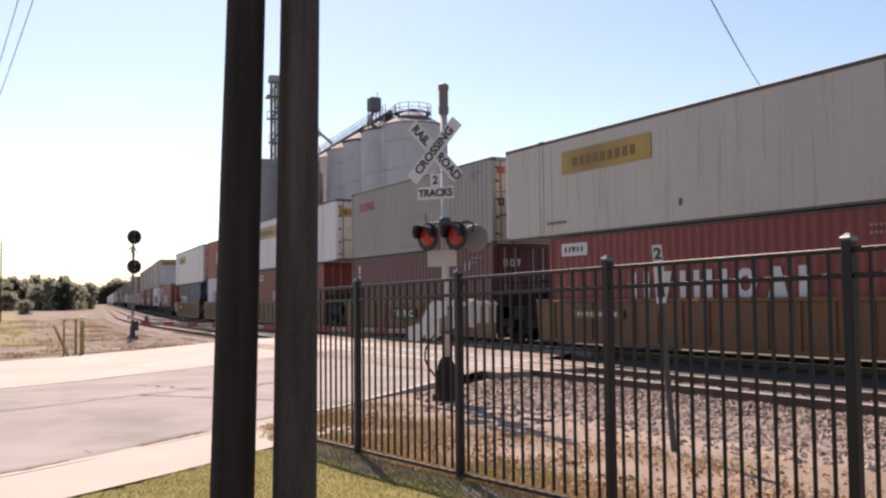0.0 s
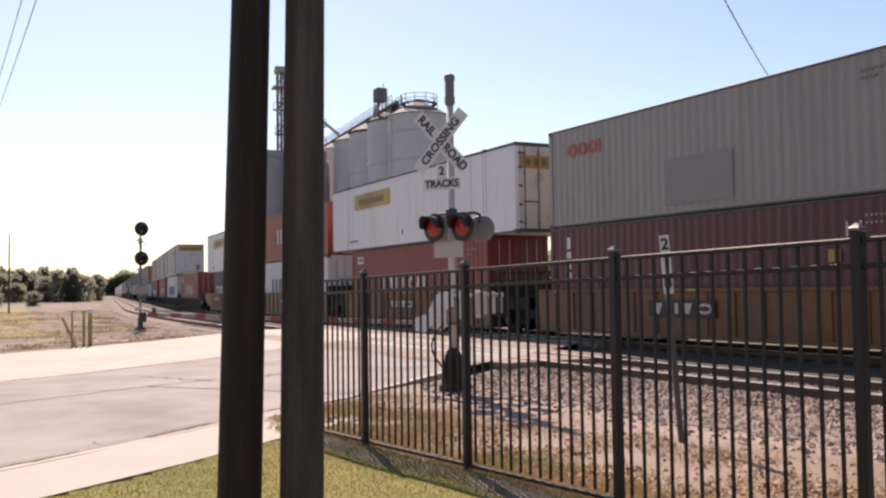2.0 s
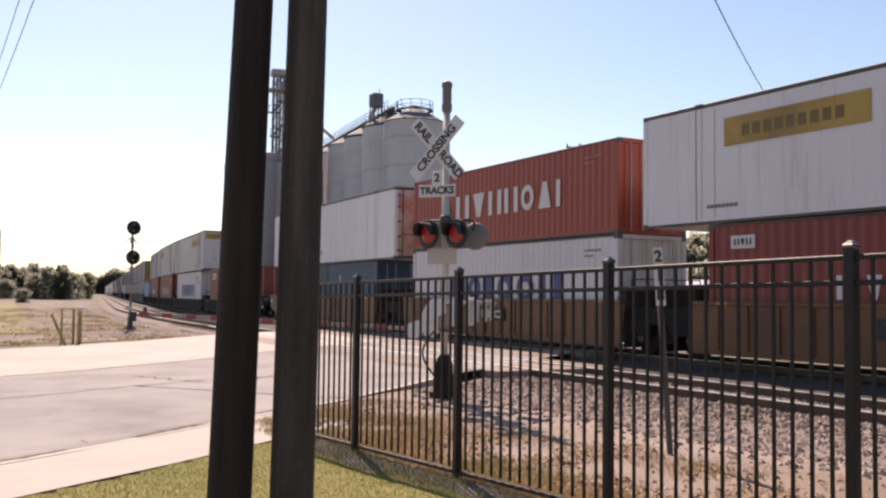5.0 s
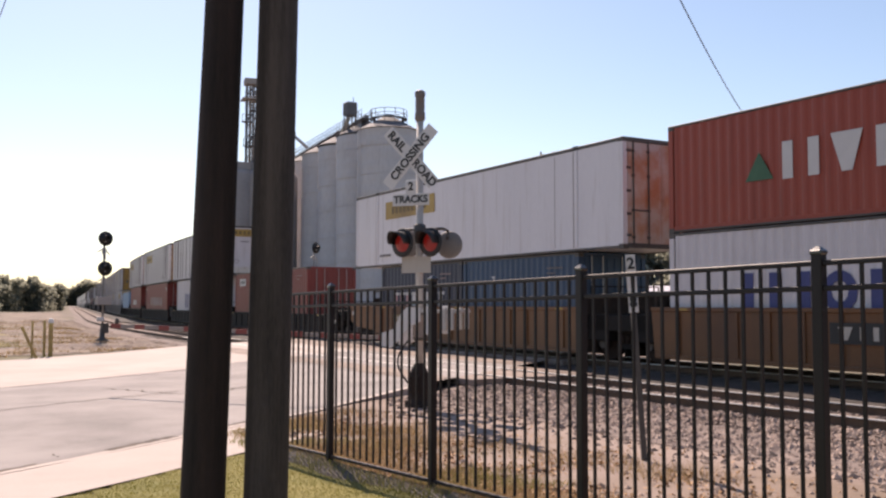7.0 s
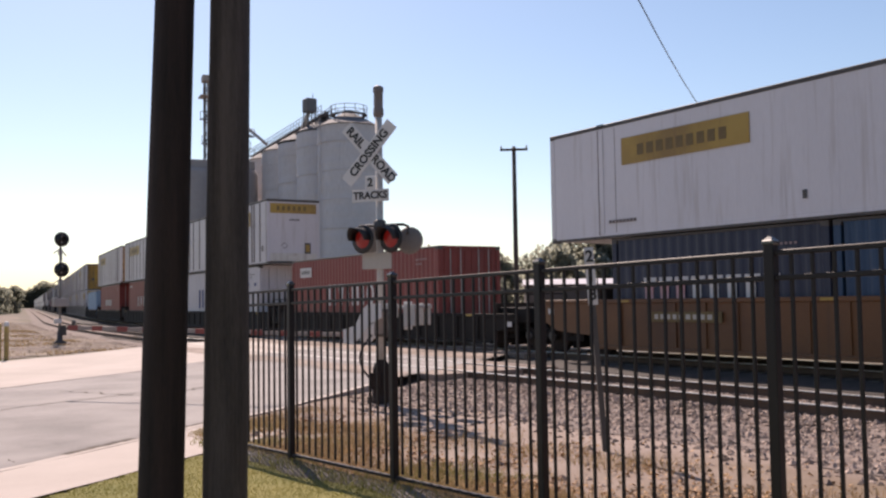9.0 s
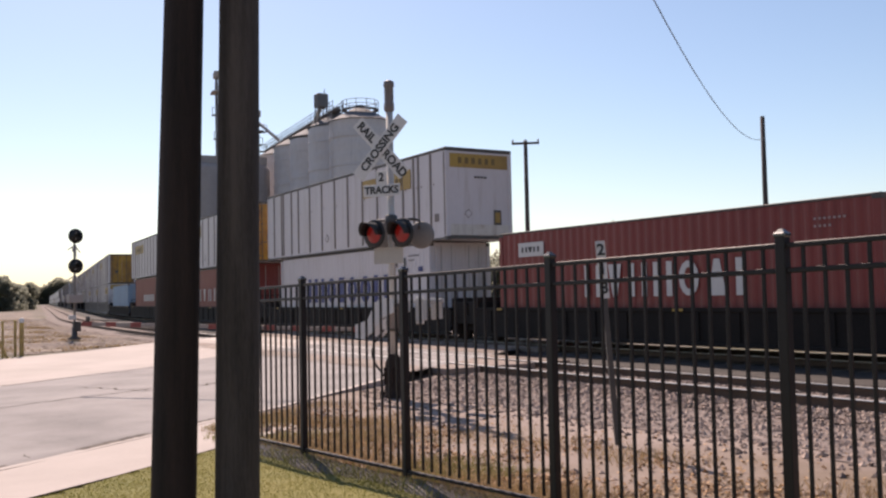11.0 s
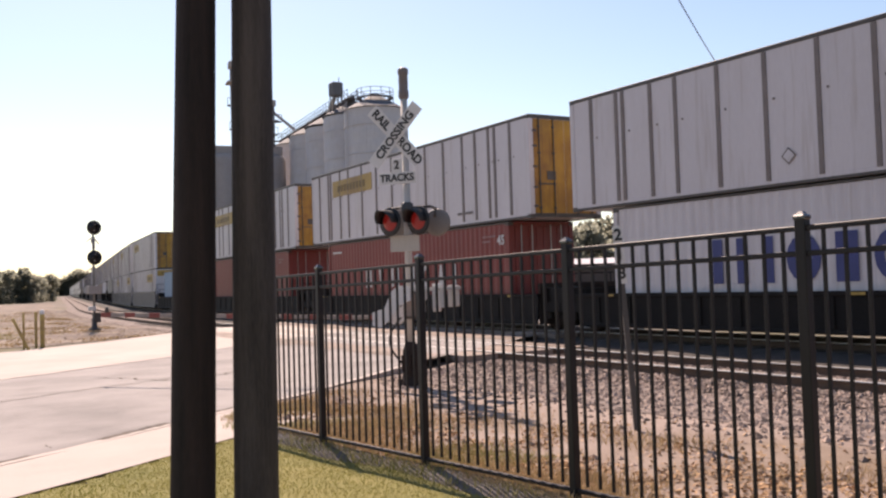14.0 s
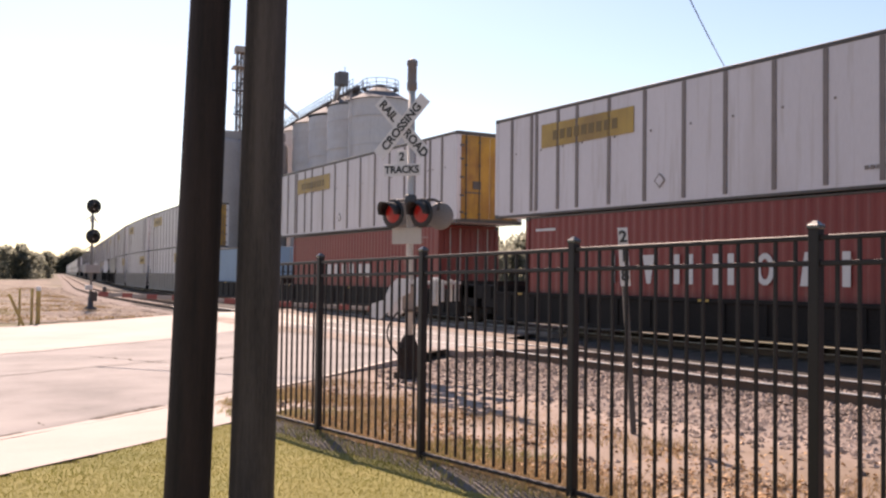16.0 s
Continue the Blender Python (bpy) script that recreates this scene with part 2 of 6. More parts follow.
LETTER_RED = material("red_lettering", (0.36, 0.055, 0.05), (0.42, 0.085, 0.075), 0.55, scale=3, fine=40, bump=0.02)
LETTER_GREEN = material("green_emblem", (0.02, 0.09, 0.045), (0.035, 0.12, 0.06), 0.55, scale=3, fine=40, bump=0.02)
PATCH_GREY = material("grey_repaint_patch", (0.186, 0.177, 0.171), (0.205, 0.192, 0.186), 0.5, scale=3, fine=40, bump=0.02)
MID_LENS = material("half_lit_red_lens", (0.20, 0.014, 0.011), (0.14, 0.011, 0.010), 0.3, scale=3, fine=40, bump=0.0, glow=(1.0, 0.04, 0.03, 0.045))
DIM_LENS = material("dim_red_lens", (0.10, 0.008, 0.006), (0.07, 0.006, 0.006), 0.3, scale=3, fine=40, bump=0.0, glow=(1.0, 0.03, 0.02, 0.02))
FADED_INK = material("worn_pale_marking", (0.26, 0.16, 0.15), (0.34, 0.25, 0.24), 0.6, scale=5, fine=40, bump=0.0)
DOOR_WORN = material("rust_streaked_white_door_paint", (0.50, 0.465, 0.42), (0.56, 0.525, 0.48), 0.55, scale=3.5, fine=18, bump=0.06, grime=(0.33, 0.235, 0.155), grime_at=0.63, streak=(0.16, 0.085, 0.045))
DOOR_CREAM = material("cream_door_paint", (0.42, 0.375, 0.305), (0.49, 0.44, 0.365), 0.5, scale=1.4, fine=16, bump=0.05, grime=(0.36, 0.27, 0.17), grime_at=0.58, streak=(0.26, 0.15, 0.075))
DULL_STRIPE = material("grey_brown_stripe", (0.21, 0.165, 0.145), (0.30, 0.245, 0.22), 0.6, scale=4, fine=40, bump=0.03)
LITTER = material("dry_leaf", (0.30, 0.155, 0.07), (0.46, 0.29, 0.15), 0.8, scale=3, fine=30, bump=0, island=0.9)
PASTURE = material("faded_pasture_grass", (0.24, 0.21, 0.07), (0.34, 0.28, 0.12), 0.8, scale=0.5, fine=20, bump=0, island=0.6, thin=0.3)
RED_STRIPE = material("red_stripe", (0.19, 0.03, 0.024), (0.25, 0.045, 0.034), 0.5, scale=3, fine=40, bump=0.02)
BOLLARD = material("yellow_bollard_paint", (0.40, 0.27, 0.075), (0.48, 0.34, 0.11), 0.6, scale=3, fine=40, bump=0.06, grime=(0.20, 0.13, 0.06), grime_at=0.5)
SILO = material("galvanised_silo", (0.50, 0.475, 0.482), (0.57, 0.545, 0.552), 0.6, 0.1, scale=0.12, fine=2.5, bump=0.05, grime=(0.384, 0.369, 0.387), streak=(0.36, 0.335, 0.335))
SILO_RIB = material("silo_band", (0.40, 0.37, 0.37), (0.46, 0.43, 0.43), 0.6, 0.1, scale=0.3, fine=4, bump=0.05)
TOWER = material("elevator_tower_cladding", (0.30, 0.26, 0.24), (0.38, 0.335, 0.315), 0.7, scale=0.3, fine=4, bump=0.05)
ROOF = material("grey_metal_roof", (0.11, 0.11, 0.118), (0.16, 0.16, 0.17), 0.8, scale=0.3, fine=4, bump=0.05)
# Leaf colour and translucency raised to stand for distant haze.
HAZE_LEAF = material("haze_paled_foliage", (0.235, 0.24, 0.19), (0.31, 0.315, 0.255), 0.85, scale=0.4, fine=4, bump=0, island=0.3, thin=0.9)
BARK = material("bark", (0.06, 0.045, 0.035), (0.10, 0.08, 0.06), 0.9, scale=2, fine=20, bump=0.4)
WIRE = material("wire", (0.05, 0.05, 0.055), (0.07, 0.07, 0.075), 0.6, scale=3, fine=40, bump=0)


# ================= mesh helpers =================
def add_mesh(bm, verts, faces, M=None):
    vs = [bm.verts.new(M @ Vector(v) if M else v) for v in verts]
    for f in faces:
        bm.faces.new([vs[i] for i in f])


CUBE_F = [(0, 3, 2, 1), (4, 5, 6, 7), (0, 1, 5, 4), (1, 2, 6, 5), (2, 3, 7, 6), (3, 0, 4, 7)]


def box(bm, cx, cy, cz, sx, sy, sz, M=None, taper=1.0):
    x, y, z = sx / 2, sy / 2, sz / 2
    v = [(cx - x, cy - y, cz - z), (cx + x, cy - y, cz - z), (cx + x, cy + y, cz - z), (cx - x, cy + y, cz - z),
         (cx - x * taper, cy - y * taper, cz + z), (cx + x * taper, cy - y * taper, cz + z),
         (cx + x * taper, cy + y * taper, cz + z), (cx - x * taper, cy + y * taper, cz + z)]
    add_mesh(bm, v, CUBE_F, M)


def bevel_box(bm, cx, cy, cz, sx, sy, sz, r=0.01, M=None):
    """A box with chamfered edges."""
    t = bmesh.new()
    box(t, cx, cy, cz, sx, sy, sz)
    bmesh.ops.bevel(t, geom=t.edges[:], offset=r, segments=1, affect="EDGES")
    me = bpy.data.meshes.new("tmp")
    if M:
        t.transform(M)
    t.to_mesh(me)
    bm.from_mesh(me)
    t.free()
    bpy.data.meshes.remove(me)


def tube(bm, p0, p1, r0, r1=None, n=10, cap=True):
    """A straight round bar from p0 to p1."""
    r1 = r0 if r1 is None else r1
    p0, p1 = Vector(p0), Vector(p1)
    q = (p1 - p0).to_track_quat("Z", "Y")
    rings = []
    for p, r in ((p0, r0), (p1, r1)):
        rings.append([bm.verts.new(p + q @ Vector((r * math.cos(i * math.tau / n), r * math.sin(i * math.tau / n), 0))) for i in range(n)])
    for i in range(n):
        f = bm.faces.new((rings[0][i], rings[0][(i + 1) % n], rings[1][(i + 1) % n], rings[1][i]))
        f.smooth = n >= 8
    if cap:
        bm.faces.new(rings[0][::-1])
        bm.faces.new(rings[1])


def polytube(bm, pts, r, n=6):
    """One continuous round bar through the points."""
    pts = [Vector(p) for p in pts]
    rings = []
    for i, p in enumerate(pts):
        d = (pts[min(i + 1, len(pts) - 1)] - pts[max(i - 1, 0)]).normalized()
        q = d.to_track_quat("Z", "Y")
        rings.append([bm.verts.new(p + q @ Vector((r * math.cos(k * math.tau / n), r * math.sin(k * math.tau / n), 0))) for k in range(n)])
    for a, b in zip(rings, rings[1:]):
        for k in range(n):
            bm.faces.new((a[k], a[(k + 1) % n], b[(k + 1) % n], b[k])).smooth = True
    bm.faces.new(rings[0][::-1])
    bm.faces.new(rings[-1])


def lathe(bm, profile, n=24, M=None, smooth=True):
    """Turns (radius, height) pairs about z."""
    M = M or Matrix()
    rings = []
    for r, z in profile:
        if r < 1e-6:
            rings.append([bm.verts.new(M @ Vector((0, 0, z)))])
        else:
            rings.append([bm.verts.new(M @ Vector((r * math.cos(i * math.tau / n), r * math.sin(i * math.tau / n), z))) for i in range(n)])
    for a, b in zip(rings, rings[1:]):
        for i in range(n):
            j = (i + 1) % n
            if len(a) == 1 and len(b) == 1:
                continue
            vs = (a[0], b[j], b[i]) if len(a) == 1 else (a[i], a[j], b[0]) if len(b) == 1 else (a[i], a[j], b[j], b[i])
            bm.faces.new(vs).smooth = smooth


def mesh_of(name, bm, mat):
    me = bpy.data.meshes.new(name)
    bmesh.ops.recalc_face_normals(bm, faces=bm.faces[:])
    bm.to_mesh(me)
    bm.free()
    me.materials.append(mat)
    return me


def part(name, bm, mat, parent=None, label=""):
    """One mesh object under a thing or part (or at top level)."""
    ob = new(name, bm if isinstance(bm, bpy.types.Mesh) else mesh_of(name, bm, mat))
    if parent:
        ob.parent = parent
    if label:
        ob["label"] = label
    return ob


def boxpart(name, dims, mat, parent, label="", bevel=0.0, M=None):
    bm = bmesh.new()
    if bevel:
        bevel_box(bm, *dims, r=bevel, M=M)
    else:
        box(bm, *dims, M=M)
    return part(name, bm, mat, parent, label)


def thing(name, label, category, group="", kind="", m=None):
    ob = new(name)
    ob.empty_display_size = 0.2
    if m:
        ob.matrix_basis = m
    return tagged(ob, label, category, group, kind)


def text_mesh(name, body, size, mat, depth=0.004):
    cu = bpy.data.curves.new(name, "FONT")
    cu.body, cu.size, cu.align_x, cu.align_y, cu.extrude = body, size, "CENTER", "CENTER", depth
    cu.offset = size * 0.03
    ob = bpy.data.objects.new(name, cu)
    scene.collection.objects.link(ob)
    bpy.context.view_layer.update()
    me = bpy.data.meshes.new_from_object(ob.evaluated_get(bpy.context.evaluated_depsgraph_get()))
    bpy.data.objects.remove(ob)
    me.materials.clear()
    me.materials.append(mat)
    return me


# ================= plan numbers =================
# the railway runs along +Y, bends to the right beyond the crossing
TRACK_X, CURVE_Y0, CURVE_R, CURVE_LEN = 17.75, 5.0, 560.0, 100.0
NEAR_X = 12.55                        # centre of the nearer, empty track
RAIL_Z, NEAR_RAIL_Z = 0.18, 0.12


def track(s, off=0.0):
    """x, y and heading (radians to the right of +Y) of the line off metres beside the far track, s metres along it."""
    if s <= CURVE_Y0:
        x, y, a = TRACK_X, s, 0.0
    else:
        a = min(s - CURVE_Y0, CURVE_LEN) / CURVE_R
        d = max(0.0, s - CURVE_Y0 - CURVE_LEN)
        x = TRACK_X + CURVE_R * (1 - math.cos(a)) + d * math.sin(a)
        y = CURVE_Y0 + CURVE_R * math.sin(a) + d * math.cos(a)
    return x + off * math.cos(a), y - off * math.sin(a), a


def run(t):
    """Metres the train has rolled by t seconds."""
    return 7.53 * t - 0.02 * max(0.0, t - 8) ** 2


ROAD_SLOPE = 0.70                     # the road's edges: y = offset + 0.70 x
R_GRASS, R_KERB, R_FAR = 7.5, 9.32, 27.9
ROAD_DIR = Vector((1, ROAD_SLOPE, 0)).normalized()


def smooth(a, b, x):
    u = max(0.0, min(1.0, (x - a) / (b - a)))
    return u * u * (3 - 2 * u)


def near_x(y):
    """The nearer track's centre at y."""
    s = y
    x, yy, a = track(s, NEAR_X - TRACK_X)
    return x


def ground_z(x, y):
    z = 0.018 * (8.95 - max(-12.0, min(8.95, y)))
    c = near_x(min(y, 600)) if y > -200 else NEAR_X
    z *= 1 - smooth(c - 7, c - 3.5, x)
    d = x - c
    z += -0.10 * smooth(-5, -2.6, d)
    if abs(y) < 80:
        z += 0.02 * noise.noise((x * 0.6, y * 0.6, 0))
    return z


def road_z(x, y):
    c = near_x(min(max(y, -50), 200))
    d = x - c
    return ground_z(x, y) * (1 - smooth(-7, -4, d)) + 0.10 * smooth(-7, -2, d)


# ================= ground, road, railway =================
def sheet(name, inside, zf, mat, lift, step, x0, x1, y0, y1, label, kind="structure", cat="ground"):
    """A grid over the rectangle, keeping the cells whose centre lies inside."""
    bm = bmesh.new()
    nx, ny = int((x1 - x0) / step) + 1, int((y1 - y0) / step) + 1
    grid = {}

    def vert(i, j):
        if (i, j) not in grid:
            x, y = x0 + i * step, y0 + j * step
            grid[(i, j)] = bm.verts.new((x, y, zf(x, y) + lift))
        return grid[(i, j)]
    for i in range(nx - 1):
        for j in range(ny - 1):
            if inside(x0 + (i + 0.5) * step, y0 + (j + 0.5) * step):
                bm.faces.new((vert(i, j), vert(i + 1, j), vert(i + 1, j + 1), vert(i, j + 1))).smooth = True
    return tagged(part(name, bm, mat), label, cat, kind=kind)


def ribbon(name, off0, off1, a0, a1, step, mat, lift, label, cat, zf=None, thick=0.0):
    """A strip along the road between two offsets; a runs along x."""
    bm = bmesh.new()
    rows = []
    n = int((a1 - a0) / step) + 1
    for i in range(n):
        x = a0 + i * step
        # x measured along the near kerb; step across perpendicular to the road
        row = []
        m = max(2, int((off1 - off0) / 1.5) + 1)
        for k in range(m):
            o = off0 + (off1 - off0) * k / (m - 1)
            # perpendicular foot: shift back along the road so that cross lines are square
            sh = (o - R_KERB) * ROAD_SLOPE / (1 + ROAD_SLOPE ** 2)
            px = x - sh
            py = o + ROAD_SLOPE * px
            row.append((px, py, (zf or road_z)(px, py) + lift))
        rows.append([bm.verts.new(v) for v in row])
        if thick:
            low = [bm.verts.new((v[0], v[1], v[2] - thick)) for v in row]
            rows[-1] = [low[0]] + rows[-1] + [low[-1]]
    for r0, r1 in zip(rows, rows[1:]):
        for k in range(len(r0) - 1):
            bm.faces.new((r0[k], r1[k], r1[k + 1], r0[k + 1])).smooth = not thick
    return tagged(part(name, bm, mat), label, cat, kind="structure")


def far_ground():
    bm = bmesh.new()
    # fine near, coarse far, one sheet to the horizon
    xs = [-3000, -1200, -500, -200, -80, -40, -20, -10] + [-6 + 0.75 * i for i in range(44)] + [30, 36, 45, 60, 90, 140, 220, 400, 800, 1500, 3000]
    ys = [-1500, -500, -150, -60, -30, -15] + [-10 + 0.75 * i for i in range(80)] + [52, 56, 62, 70, 80, 95, 115, 140, 180, 240, 330, 500, 800, 1500, 3000]
    def under(x, y):
        return 0.06 if R_KERB + 0.6 < y - ROAD_SLOPE * x < R_FAR - 0.6 and abs(x) < 60 else 0.0
    vs = [[bm.verts.new((x, y, ground_z(x, y) - under(x, y))) for y in ys] for x in xs]
    for i in range(len(xs) - 1):
        for j in range(len(ys) - 1):
            bm.faces.new((vs[i][j], vs[i + 1][j], vs[i + 1][j + 1], vs[i][j + 1])).smooth = True
    tagged(part("ground", bm, FARGROUND), "pale dry open ground with patches of faded grass", "ground", kind="structure")


far_ground()
FX0, FY0, FANG, FSP, FH = 4.213, 8.955, radians(2.81), 1.901, 1.895


def fence_at(n):
    return FX0 + math.sin(FANG) * n * FSP, FY0 - math.cos(FANG) * n * FSP, 0.018 * FSP * n


def fence_x(y):
    return FX0 + math.tan(FANG) * (FY0 - y)


sheet("lawn", lambda x, y: y < R_GRASS + ROAD_SLOPE * x and x < fence_x(y) - 0.12, ground_z, LAWN, 0.012, 0.2, -14, 6, -12, 12,
      "short mown green lawn beside the pavement", cat="lawn")
sheet("dirt_verge", lambda x, y: x > fence_x(y) - 0.12 and y < R_KERB - 0.05 + ROAD_SLOPE * x and x < near_x(y) - 2.2, ground_z, DIRT, 0.008, 0.2, 3.5, 12, -12, 18,
      "pale dusty dirt verge with dry grass by the track", cat="dirt")
sheet("field", lambda x, y: y > 40 + 2.0 * noise.noise((x * 0.3, 0, 2)) and x < 5.0 + 0.10 * (y - 42) + 1.6 * noise.noise((0, y * 0.12, 2)), ground_z, FIELD, 0.035, 0.8, -30, 20, 36, 150,
      "faded yellow-green grass field beyond the road", cat="field")
sheet("gravel_yard", lambda x, y: y > R_FAR + 1.2 + ROAD_SLOPE * x + 0.8 * noise.noise((x * 0.4, 0, 9)) and x < near_x(y) - 2.0, ground_z, YARD, 0.02, 0.9, -12, 40, 28, 190,
      "brown-grey gravelly ground beside the tracks", cat="gravel")
sheet("gravel_slope", lambda x, y: x > 8.25 + 0.6 * noise.noise((x, y * 0.7, 4)) and y < R_KERB - 0.1 + ROAD_SLOPE * x and x < near_x(y) - 1.7, ground_z, BALLAST, 0.018, 0.2, 6.6, 12, -12, 18,
      "grey gravel spread below the track", cat="gravel")
ribbon("road", R_KERB, R_FAR, -40, 70, 1.0, ASPHALT, 0.006, "wide worn grey asphalt road over the level crossing", "road")
ribbon("road_shoulder", 18.7, R_FAR - 0.2, -40, 70, 1.0, CONCRETE, 0.011, "pale bleached concrete lane of the road", "road")
ribbon("pavement", R_GRASS, R_KERB - 0.16, -30, 4.6, 1.5, CONCRETE, 0.02, "pale concrete pavement along the road", "pavement")
ribbon("kerb", R_KERB - 0.16, R_KERB, -30, 9.5, 0.8, CONCRETE, 0.026, "low pale concrete kerb along the road edge", "kerb", thick=0.12)


sheet("crossing_apron", lambda x, y: R_KERB + 0.1 + ROAD_SLOPE * x < y < R_FAR - 0.4 + ROAD_SLOPE * x and -2.6 + 0.5 * noise.noise((x, y * 0.6, 6)) < x - near_x(y) < 7.8 and abs(x - near_x(y)) > 1.68 and abs(x - near_x(y) - (TRACK_X - NEAR_X)) > 1.68,
      road_z, STAINED, 0.0155, 0.3, 7, 30, 14, 52, "brown-stained asphalt apron round the crossing rails", cat="road")


def road_crack(points, w, lift=0.017):
    """A tarred crack across the road."""
    bm = bmesh.new()
    rows = []
    for i, (x, y) in enumerate(points):
        k = w * (0.6 + 0.5 * abs(noise.noise((x * 3, y * 3, 1))))
        rows.append([bm.verts.new((x - k * 0.57, y + k * 0.82, road_z(x, y) + lift)), bm.verts.new((x + k * 0.57, y - k * 0.82, road_z(x, y) + lift))])
    for a, b in zip(rows, rows[1:]):
        bm.faces.new((a[0], a[1], b[1], b[0]))
    tagged(part("road_crack", bm, SOIL), "dark sealed crack in the road surface", "road crack", kind="structure")


def jagged(x0, y0, x1, y1, n, amp):
    return [(x0 + (x1 - x0) * i / n + amp * noise.noise((i * 0.9, x0, 0)), y0 + (y1 - y0) * i / n + amp * noise.noise((i * 0.9, y0, 5))) for i in range(n + 1)]


road_crack(jagged(4.19, 19.28, 5.3, 17.0, 16, 0.22), 0.05)
road_crack(jagged(5.3, 17.0, 7.4, 18.6, 12, 0.2), 0.04)
road_crack(jagged(-4.0, 13.0, 5.2, 17.9, 34, 0.14), 0.025)
road_crack(jagged(1.87, 11.17, 1.97, 10.4, 8, 0.06), 0.02)
road_crack(jagged(-8.0, 14.5, 8.0, 23.7, 36, 0.12), 0.022)
# broken dark gaps where the asphalt ends ragged at the concrete
for x0, x1, w in ((-3.4, -0.6, 0.07), (-0.2, 1.64, 0.075), (2.42, 3.38, 0.085), (4.0, 5.2, 0.06)):
    road_crack(jagged(x0, R_KERB + 0.02 + ROAD_SLOPE * x0, x1, R_KERB + 0.02 + ROAD_SLOPE * x1, 22, 0.07), w, 0.027)


def asphalt_lip():
    """Ragged edge of the worn asphalt lying over the concrete gutter."""
    bm = bmesh.new()
    rows = []
    for k in range(150):
        x = -6 + k * 0.085
        y = R_KERB + ROAD_SLOPE * x
        o = -0.02 + 0.10 * noise.noise((x * 1.7, 0, 4)) + 0.05 * noise.noise((x * 6, 0, 8))
        rows.append([bm.verts.new((x - 0.57 * d, y + 0.82 * d, road_z(x, y) + z)) for d, z in ((o, 0.004), (o + 0.02, 0.020), (0.35, 0.0145))])
    for a, b in zip(rows, rows[1:]):
        for i in range(2):
            bm.faces.new((a[i], b[i], b[i + 1], a[i + 1])).smooth = True
    tagged(part("asphalt_lip", bm, ASPHALT), "ragged worn edge of the asphalt at the gutter", "road edge", kind="structure")


asphalt_lip()


def ballast_bed(name, off, z, x_label, mat=BALLAST, foot=-0.17):
    bm = bmesh.new()
    prof = [(-2.9, foot), (-1.9, -0.055), (-1.45, -0.015), (1.45, -0.015), (1.9, -0.055), (2.9, foot)]
    rows = []
    s = -60.0
    while s < 900:
        x, y, a = track(s, off)
        row = []
        for d, h in prof:
            px, py = x + d * math.cos(a), y - d * math.sin(a)
            k = noise.noise((px * 1.7, py * 1.7, 3)) * 0.03
            row.append(bm.verts.new((px, py, z + h + k)))
        rows.append(row)
        s += 0.6 if s < 60 else 6
    for r0, r1 in zip(rows, rows[1:]):
        for k in range(len(prof) - 1):
            bm.faces.new((r0[k], r1[k], r1[k + 1], r0[k + 1])).smooth = True
    tagged(part(name, bm, mat), x_label, "ballast", kind="structure")


ballast_bed("near_ballast_bed", NEAR_X - TRACK_X, NEAR_RAIL_Z - 0.15, "grey crushed stone ballast under the empty track")
ballast_bed("far_ballast_bed", 0.0, RAIL_Z - 0.15, "crushed stone ballast under the train, darkened for its shade", SHADE_BALLAST, -0.075)


def rail_line(off, z):
    """One rail with a polished head, its glint in the colour, over a rusty web and foot."""
    t = thing("rail", "steel rail with a polished head paled for glint and rusty web", "rail", "rails of the two tracks", "structure")
    for nm, prof, mat in (("head", [(-0.037, -0.012), (-0.034, 0.0), (0.034, 0.0), (0.037, -0.012)], RAIL_TOP),
                          ("web", [(-0.07, -0.17), (-0.068, -0.155), (-0.011, -0.135), (-0.011, -0.045), (-0.036, -0.035), (-0.036, -0.0125),
                                   (0.036, -0.0125), (0.036, -0.035), (0.011, -0.045), (0.011, -0.135), (0.068, -0.155), (0.07, -0.17)], RAIL_SIDE)):
        for s0, s1 in ((-60.0, 44.0), (44.0, 900.0)):
            bm = bmesh.new()
            rows, s = [], s0
            while s <= s1:
                x, y, a = track(s, off)
                rows.append([bm.verts.new((x + d * math.cos(a), y - d * math.sin(a), z + h)) for d, h in prof])
                s += 2.0 if s < 120 else 10
            for r0, r1 in zip(rows, rows[1:]):
                for k in range(len(prof) - 1):
                    bm.faces.new((r0[k], r1[k], r1[k + 1], r0[k + 1]))
            # Near track's far heads take the dark web colour to leave out the glint.
            part(nm, bm, RAIL_SIDE if s0 > 0 and off < -2 else mat, t)


for centre, z in ((NEAR_X - TRACK_X, NEAR_RAIL_Z), (0.0, RAIL_Z)):
    for side in (-0.7525, 0.7525):
        rail_line(centre + side, z)


def crossing_panels():
    """Concrete crossing panels between and beside the rails where the road passes."""
    for off, z in ((NEAR_X - TRACK_X, NEAR_RAIL_Z), (0.0, RAIL_Z)):
        for d, w in ((-1.25, 0.8), (0.0, 1.28), (1.25, 0.8)):
            for k in range(8):
                x, y, a = track(17.4 + (off + 5.2) * 0.7 + k * 2.42, off + d)
                boxpart("crossing_panel", (0, 0, -0.08, w, 2.38, 0.15), STAINED, None, bevel=0.012).matrix_basis = pose(x, y, z - 0.012, 0, 0, -math.degrees(a))
                tagged(scene.collection.objects[-1], "rust-stained concrete crossing panel between the rails", "crossing panel", "crossing panels", "structure")


crossing_panels()


